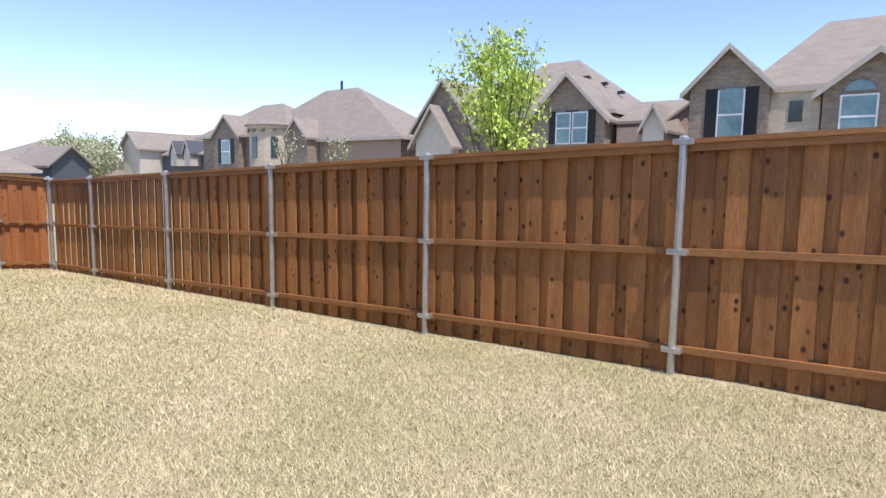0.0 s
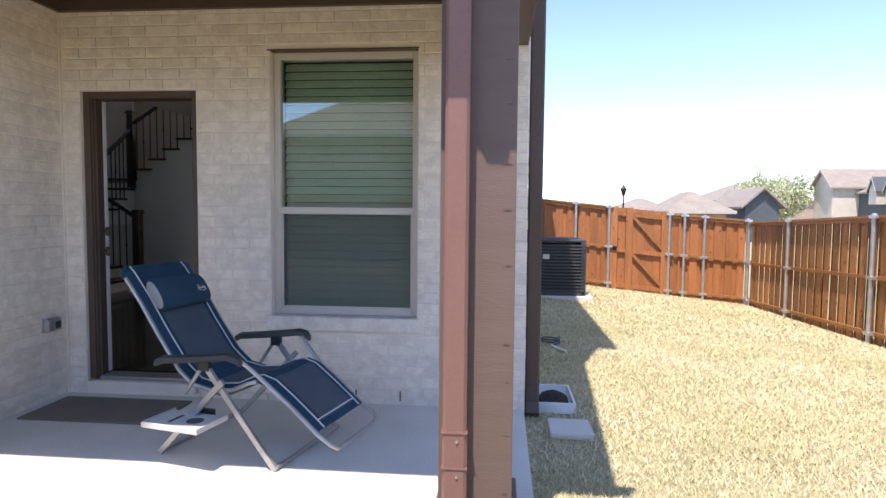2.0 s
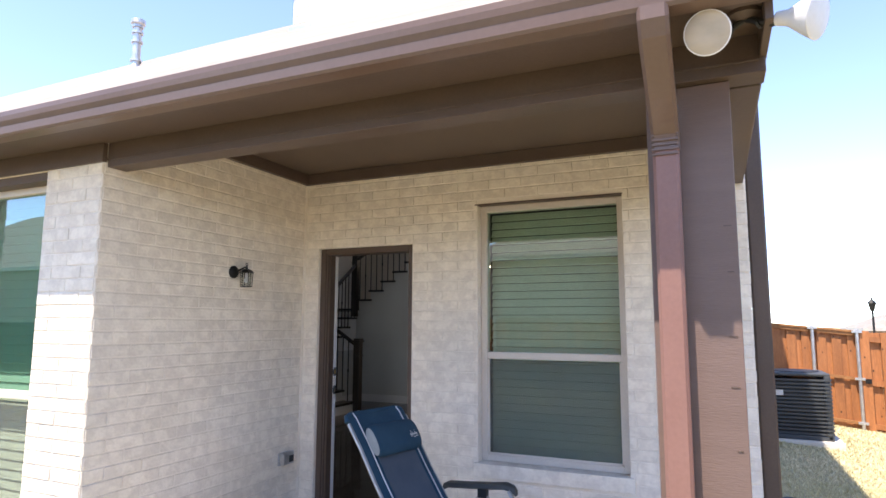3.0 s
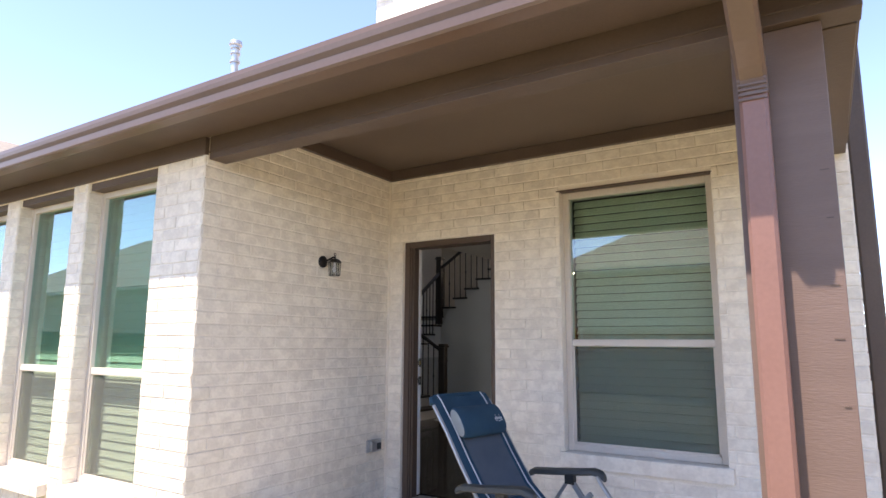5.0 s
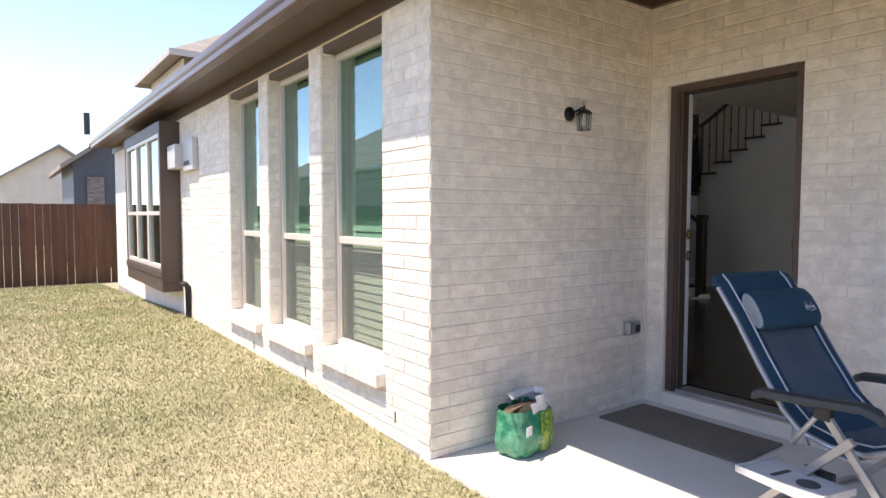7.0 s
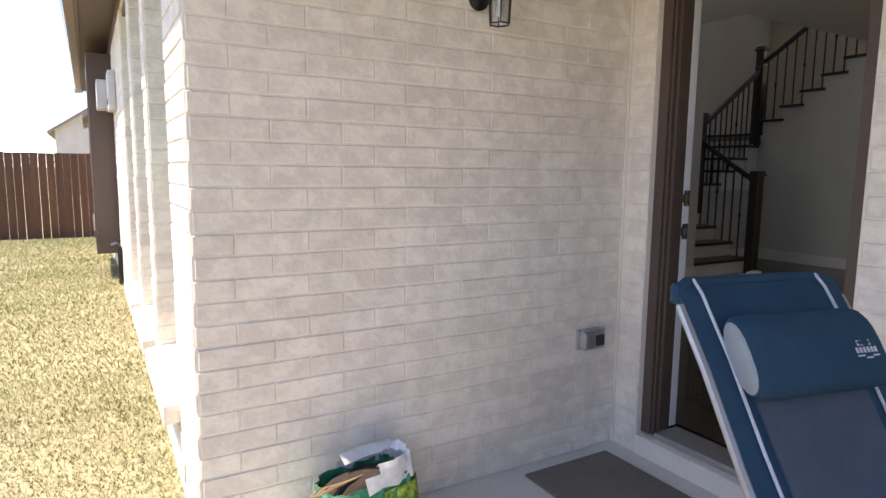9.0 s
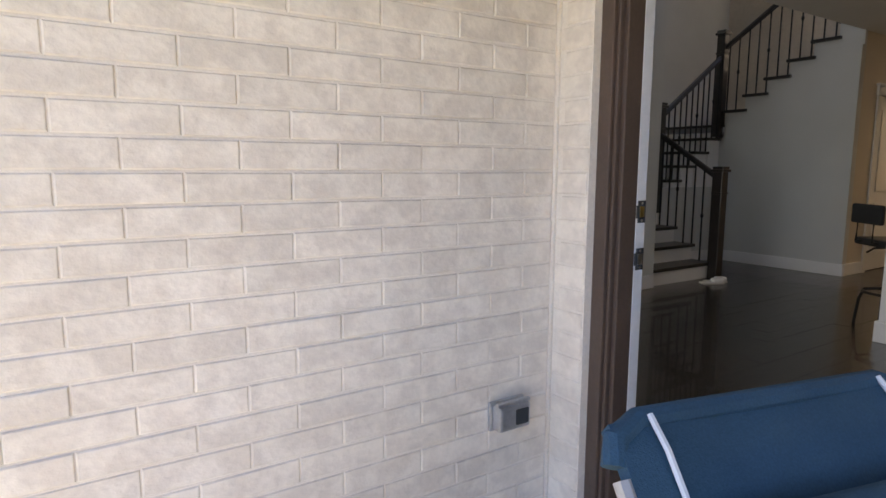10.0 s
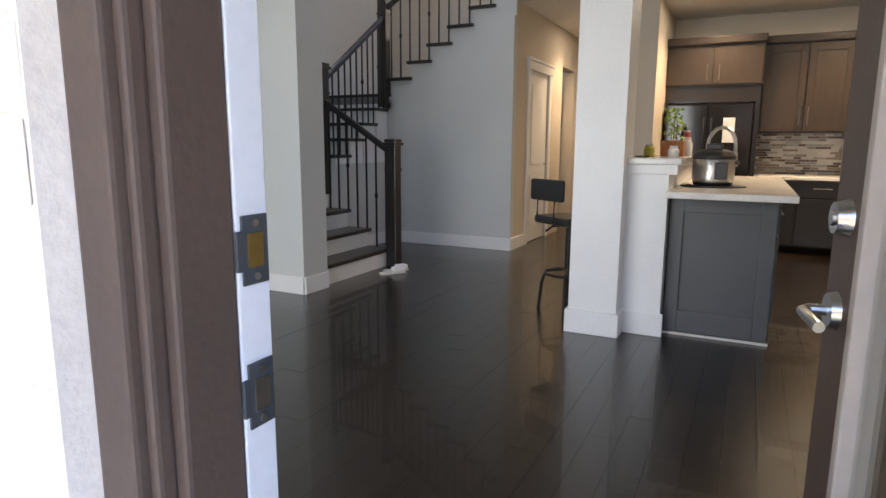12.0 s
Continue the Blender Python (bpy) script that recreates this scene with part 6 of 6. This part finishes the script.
def hip_block(h, x0, x1, y0, y1, z0, zw, zp, wall_m, roof_m, over=0.45, inset=None):
    part("wall", bb((x0, x1, y0, y1, z0, zw)), wall_m, h)
    a0, a1, b0, b1 = x0 - over, x1 + over, y0 - over, y1 + over
    ins = inset if inset is not None else min(a1 - a0, b1 - b0) / 2 * 0.98
    if (a1 - a0) >= (b1 - b0):
        r0, r1 = (a0 + ins, (b0 + b1) / 2, zp), (a1 - ins, (b0 + b1) / 2, zp)
        fs = [(0, 1, 5, 4), (1, 2, 5), (2, 3, 4, 5), (3, 0, 4)]
    else:
        r0, r1 = ((a0 + a1) / 2, b0 + ins, zp), ((a0 + a1) / 2, b1 - ins, zp)
        fs = [(0, 1, 4), (1, 2, 5, 4), (2, 3, 5), (3, 0, 4, 5)]
    rf = poly(bmesh.new(), [(a0, b0, zw), (a1, b0, zw), (a1, b1, zw), (a0, b1, zw), r0, r1], fs + [(0, 1, 2, 3)])
    r = part("hip_roof", rf, roof_m, h)
    part("fascia", bb((a0, a1, b0 - 0.03, b0, zw - 0.16, zw + 0.04), (a0, a1, b1, b1 + 0.03, zw - 0.16, zw + 0.04), (a0 - 0.03, a0, b0, b1, zw - 0.16, zw + 0.04), (a1, a1 + 0.03, b0, b1, zw - 0.16, zw + 0.04)), FASCIA, r)


def house_window(h, x0, x1, y, z0, z1, arch=False, shutters=None, glass=None, cross=True):
    w = part("window", bb((x0 - 0.07, x1 + 0.07, y - 0.06, y - 0.001, z0 - 0.07, z1 + 0.07)), WHITE, h)
    part("pane", bb((x0, x1, y - 0.07, y - 0.06, z0, z1)), glass or TEALG, w)
    if cross:
        part("bar", bb((x0, x1, y - 0.085, y - 0.07, (z0 + z1) / 2 - 0.04, (z0 + z1) / 2 + 0.04)), WHITE, w)
    if arch:
        bm = bmesh.new()
        c, r = (x0 + x1) / 2, (x1 - x0) / 2
        pts = [(c + r * math.cos(a * math.pi / 10), y - 0.07, z1 + 0.3 * r * math.sin(a * math.pi / 10)) for a in range(11)]
        pts += [(p[0], y - 0.01, p[2]) for p in pts]
        poly(bm, pts, [tuple(range(11)), tuple(range(21, 10, -1))] + [(k, k + 1, 12 + k, 11 + k) for k in range(10)])
        part("arch_pane", bm, glass or TEALG, w)
    if shutters:
        for a in (x0 - 0.07 - shutters, x1 + 0.07):
            part("shutter", bb((a, a + shutters, y - 0.05, y - 0.001, z0 - 0.05, z1 + 0.15), bevel=0.01), IRON, w)


def far_house(label):
    return thing("neighbour_house", label, "house")


GZ = -0.6
# house with a stone gable, arched window and shutters
h = far_house("two-storey tan stone house with a shuttered arched gable window")
hip_block(h, -4.6, 10, 30.4, 43.6, GZ, 5.35, 9.3, STONE_L, SHINGLE, inset=2.4)
gable_block(h, -6.95, -3.8, 29.6, 38, GZ, 5.45, 7.05, STONE, SHINGLE)
house_window(h, -5.72, -4.78, 29.6, 3.3, 5.25, arch=True, shutters=0.5)
part("balcony_wall", bb((-3.8, -2.0, 29.9, 30.5, GZ, 5.1), (-3.9, -1.9, 29.8, 30.5, 5.1, 5.3)), STONE_L, h)
part("niche", bb((-3.1, -2.6, 29.86, 29.9, 3.9, 4.75)), DARKG, h)
gable_block(h, -1.9, 1.6, 29.5, 37, GZ, 5.0, 6.35, STONE, SHINGLE)
house_window(h, -1.25, -0.15, 29.5, 3.2, 4.75)
bm = bmesh.new()
poly(bm, [(-0.7 + 0.5 * math.cos(a * math.pi / 10), 29.44, 4.95 + 0.4 * math.sin(a * math.pi / 10)) for a in range(11)], [tuple(range(11))])
part("fan_light", bm, TEALG, h)
part("roof_vent", cyl(bmesh.new(), (-1.7, 36, 7.6), (-1.7, 36, 8.1), 0.1), GALV, h)
# house with a brick gable and paired windows
h = far_house("two-storey brown brick house with paired shuttered windows")
hip_block(h, -21.3, -11.2, 31.0, 41, GZ, 4.9, 8.6, STONE, SHINGLE, inset=4.5)
gable_block(h, -15.0, -11.0, 30.0, 36, GZ, 4.6, 6.65, STONE, SHINGLE)
house_window(h, -13.55, -12.85, 30.0, 3.3, 4.75, shutters=0.38)
house_window(h, -12.65, -11.95, 30.0, 3.3, 4.75, shutters=0.38)
part("garage_wall", bb((-10.6, -8.4, 30.6, 40, GZ, 4.0)), BRICK_P, h)
gable_block(h, -9.2, -8.2, 30.2, 33, GZ, 4.0, 4.9, CREAM, SHINGLE, over=0.2, name="porch_wall")
gable_block(h, -10.8, -8.6, 31, 39, GZ, 4.3, 5.6, BRICK_P, SHINGLE, along="x")
for k, (rx, rz) in enumerate(((-13.6, 7.55), (-13.0, 7.3), (-12.4, 6.9))):
    part("roof_vent", bb((rx, rx + 0.35, 33.0 + k, 33.3 + k, rz - 0.6, rz - 0.45)), BLACKP, h)
# house with twin gables behind the young tree
h = far_house("two-storey taupe house with two steep gables")
gable_block(h, -23.2, -19.0, 30.4, 40, GZ, 4.5, 7.1, STONE, SHINGLE)
gable_block(h, -22.6, -20.0, 29.6, 34, GZ, 3.6, 5.5, CREAM, SHINGLE)
# large house with a round stair turret
h = far_house("large pale house with a round arched turret and stone gables")
hip_block(h, -42, -25.0, 31, 37, GZ, 4.0, 8.0, BRICK_P, SHINGLE, inset=7.2)
hip_block(h, -46.0, -35.0, 30.2, 36, GZ, 4.5, 7.2, STONE, SHINGLE, inset=4.6)
gable_block(h, -43.6, -40.2, 29.6, 36, GZ, 4.5, 6.0, STONE, SHINGLE, over=0.2)
house_window(h, -42.4, -41.4, 29.6, 2.4, 4.1, shutters=0.45)
part("turret", lathe(bmesh.new(), [(1.95, GZ), (1.95, 4.75), (2.1, 4.8), (2.1, 5.05)], 28, Matrix.Translation((-36.7, 30.4, 0))), STONE_L, h)
part("turret_roof", lathe(bmesh.new(), [(2.3, 5.05), (0.1, 5.45)], 28, Matrix.Translation((-36.7, 30.4, 0))), SHINGLE, h)
for k in range(-3, 4):
    a = radians(-90 + k * 24)
    tx, ty = -36.7 + 1.96 * math.cos(a), 30.4 + 1.96 * math.sin(a)
    m = Matrix.Translation((tx, ty, 0)) @ Matrix.Rotation(a, 4, "Z")
    if k % 2 == 0:
        part("arched_opening", bx(bmesh.new(), -0.06, 0.03, -0.26, 0.26, 2.7, 4.2, m=m, bevel=0.0), DARKG, h)
    part("dentil", bx(bmesh.new(), -0.02, 0.14, -0.12, 0.12, 4.55, 4.8, m=m), STONE, h)
gable_block(h, -34.9, -32.6, 29.8, 35, GZ, 4.2, 5.4, STONE, SHINGLE, over=0.2)
part("roof_vent", cyl(bmesh.new(), (-33.5, 34, 7.7), (-33.5, 34, 8.6), 0.1), BLACKP, h)
# low house with a white garage
h = far_house("low grey-roofed house with a white gabled garage wall")
gable_block(h, -58, -43.5, 32, 40, GZ, 3.3, 5.3, SIDING, SHINGLE, along="x")
gable_block(h, -59.0, -55.8, 29.8, 36, GZ, 3.9, 5.3, CREAM, SHINGLE)
for x in (-52.6, -50.4):
    gable_block(h, x, x + 1.0, 31, 34, 2.2, 3.4, 4.3, CREAM, SIDING, over=0.15)
h = far_house("distant taupe hip-roofed house")
hip_block(h, -100, -84, 30, 42, GZ, 3.2, 6.0, BRICK_P, SHINGLE)
h = far_house("distant tan house beyond the gate")
hip_block(h, -46, -40, 11.9, 15.3, GZ, 1.5, 2.85, BRICK_P, SHINGLE)
h = far_house("distant brown house beyond the gate")
hip_block(h, -58, -50, 10.5, 15.0, GZ, 1.4, 2.6, BRICK_P, SHINGLE)
h = far_house("distant dark gabled house beyond the fence")
gable_block(h, -48, -42, 17.2, 19.4, GZ, 2.0, 3.0, SIDING, SHINGLE, along="x")
# neighbour beyond the dark fence
h = far_house("two-storey dark brick house with a hipped tower roof")
hip_block(h, -11.5, -4.65, -26.2, -21.15, GZ, 6.6, 8.45, BRICK_B, SHINGLE, over=0.55)
part("render_wall", bb((-4.645, -4.60, -26.2, -21.15, GZ, 6.5)), CREAM, h)
gable_block(h, -5.6, -1.4, -25, -21.0, GZ, 2.95, 4.5, SIDING, SHINGLE)
part("brick_pier", bb((-2.2, -1.75, -21.02, -20.9, GZ, 2.5), (-4.6, -3.4, -21.02, -20.9, GZ, 2.5)), BRICK_B, h)
h = far_house("pale house with a grey gable and dark roof edge")
gable_block(h, -5.0, 0.3, -46, -39, GZ, 3.25, 5.05, CREAM, SHINGLE)
part("vent_pipe", cyl(bmesh.new(), (-3.4, -36, 5.5), (-3.4, -36, 6.6), 0.15), BLACKP, h)
# house across the rear fence, seen mirrored in the panes
h = far_house("taupe hip-roofed house across the rear fence")
hip_block(h, 17, 30, -9, 6, GZ, 4.4, 8.6, BRICK_P, SHINGLE)
h = far_house("taupe gabled house across the rear fence")
hip_block(h, 16, 30, -50, -27.5, GZ, 4.4, 9.0, BRICK_P, SHINGLE)

# street lamp far beyond the gate
sl = thing("street_lamp", "black lantern street lamp far beyond the gate", "street lamp", pose(-34, 7.6, GZ))
part("pole", cyl(bmesh.new(), (0, 0, 0), (0, 0, 2.9), 0.05), IRON, sl)
part("lantern", lathe(bmesh.new(), [(0.08, 2.9), (0.17, 3.25), (0.2, 3.27), (0.05, 3.45), (0.02, 3.55)], 8), IRON, sl)


# ---- trees ----
def tree(name, label, m, height, spread, leaves, leaf_mat, seed, limbs=9, leaf=0.06, bare=0.35):
    t = thing(name, label, "tree", m)
    r = random.Random(seed)
    bm = bmesh.new()
    cyl(bm, (0, 0, 0), (0, 0, height * 0.45), height * 0.012, height * 0.008, 8)
    tips = []
    for k in range(limbs):
        a = k * 2.4 + r.uniform(-0.4, 0.4)
        z0 = height * (bare + 0.35 * k / limbs) * 0.8
        top = height * r.uniform(0.72, 1.0)
        out = spread * r.uniform(0.35, 1.0) * (1 - 0.4 * k / limbs)
        pts = [Vector((0, 0, z0))]
        for s in (0.35, 0.7, 1.0):
            pts.append(Vector((math.cos(a) * out * s ** 0.8, math.sin(a) * out * s ** 0.8, z0 + (top - z0) * s)) + Vector((r.uniform(-1, 1), r.uniform(-1, 1), 0)) * 0.06 * height * 0.3)
        for i, (p, q) in enumerate(zip(pts, pts[1:])):
            cyl(bm, p, q, height * 0.006 * (1 - 0.28 * i), height * 0.006 * (0.72 - 0.28 * i), 6)
        tips.append(pts)
        for i in range(4):
            f = r.uniform(0.3, 0.95)
            seg = min(2, int(f * 3))
            p = pts[seg].lerp(pts[seg + 1], f * 3 - seg)
            q = p + Vector((r.uniform(-1, 1) * spread * 0.35, r.uniform(-1, 1) * spread * 0.35, r.uniform(0.1, 0.5) * spread))
            cyl(bm, p, q, height * 0.0025, height * 0.001, 5)
            tips.append([p, p.lerp(q, 0.4), p.lerp(q, 0.8), q])
    part("trunk", bm, BARK, t)
    vs, fs = [], []
    for k in range(leaves):
        line = r.choice(tips)
        i = r.randrange(3)
        p = line[i].lerp(line[i + 1], r.random())
        p = p + Vector((r.gauss(0, 1), r.gauss(0, 1), r.gauss(0, 1))) * spread * 0.085
        mm = Matrix.Translation(p) @ pose(0, 0, 0, r.uniform(0, 360), r.uniform(0, 360), r.uniform(0, 360))
        s = leaf * r.uniform(0.6, 1.3)
        n0 = len(vs)
        vs += [tuple(mm @ Vector(c)) for c in ((-s, 0, 0), (0, -s * 0.55, s * 0.15), (s, 0, 0), (0, s * 0.55, s * 0.15))]
        fs.append((n0, n0 + 1, n0 + 2, n0 + 3))
    me = bpy.data.meshes.new("crown")
    me.from_pydata(vs, [], fs)
    me.materials.append(leaf_mat)
    cr = new("crown", me)
    cr.parent = t
    return t


tree("tree", "young upright tree with sparse bright green leaves", pose(-7.1, 14.0, -0.5), 5.4, 1.5, 5200, LEAF, 21, limbs=13, leaf=0.065, bare=0.2)
tree("tree", "broad pale green tree coming into leaf", pose(-62, 27.5, -0.6), 4.5, 4.6, 11000, LEAFP, 33, limbs=16, leaf=0.15, bare=0.15)
tree("tree", "broad pale green tree coming into leaf", pose(-69, 30, -0.6), 4.5, 4.6, 11000, LEAFP, 35, limbs=16, leaf=0.15, bare=0.15)
tree("tree", "small bare tree in front of the turret house", pose(-31.5, 27.0, -0.6), 5.0, 1.4, 300, LEAFP, 41, limbs=9, leaf=0.08)
tree("tree", "small bare tree in front of the turret house", pose(-26, 26.5, -0.6), 4.6, 1.2, 300, LEAFP, 43, limbs=9, leaf=0.08)

# ---- bricks, laid last ----
rk = random.Random(17)
lay_bricks(wall_ret, lambda a, z: pose(a, YR, z), XD + 0.01, XL, 0.0, 2.88, [], -2.024 - BLEN / 2 * 0, lambda a, z: z < 2.6, rk)
lay_bricks(wall_door, lambda a, z: pose(XD, a, z, 0, 0, -90), YR + 0.01, YH, -0.05, 2.88, [DOOR, (WIN[0] - 0.03, WIN[1] + 0.03, 0.522, 0.622), WIN], -0.85, lambda a, z: a < 0.3, rk)
lay_bricks(wall_long, lambda a, z: pose(XL, a, z, 0, 0, -90), -7.84, YR - 0.001, 0.075, 2.53, [(a, b, 0.395, 2.53) for a, b in TALL] + [(a - 0.03, b + 0.03, 0.30, 0.395) for a, b in TALL], -2.4, lambda a, z: a > -4.0, rk)
lay_bricks(wall_side, lambda a, z: pose(-a, YH, z), 3.3, 12.6, -0.03, 5.7, [], 3.3, lambda a, z: False, rk)
lay_bricks(wall_up, lambda a, z: pose(-3.6, a, z, 0, 0, -90), -2.85, YH, 4.5, 5.7, [], -2.85, lambda a, z: False, rk)
# brick reveals beside the tall windows
for a, b in TALL:
    for yy, sg in ((a, 1), (b, -1)):
        lay_bricks(wall_long, (lambda q, z, yy=yy, sg=sg: pose(q, yy, z, 0, 0, 0 if sg > 0 else 180)), XL - 0.10, XL, 0.40, 2.53, [], XL - 0.10, lambda q, z: False, rk)
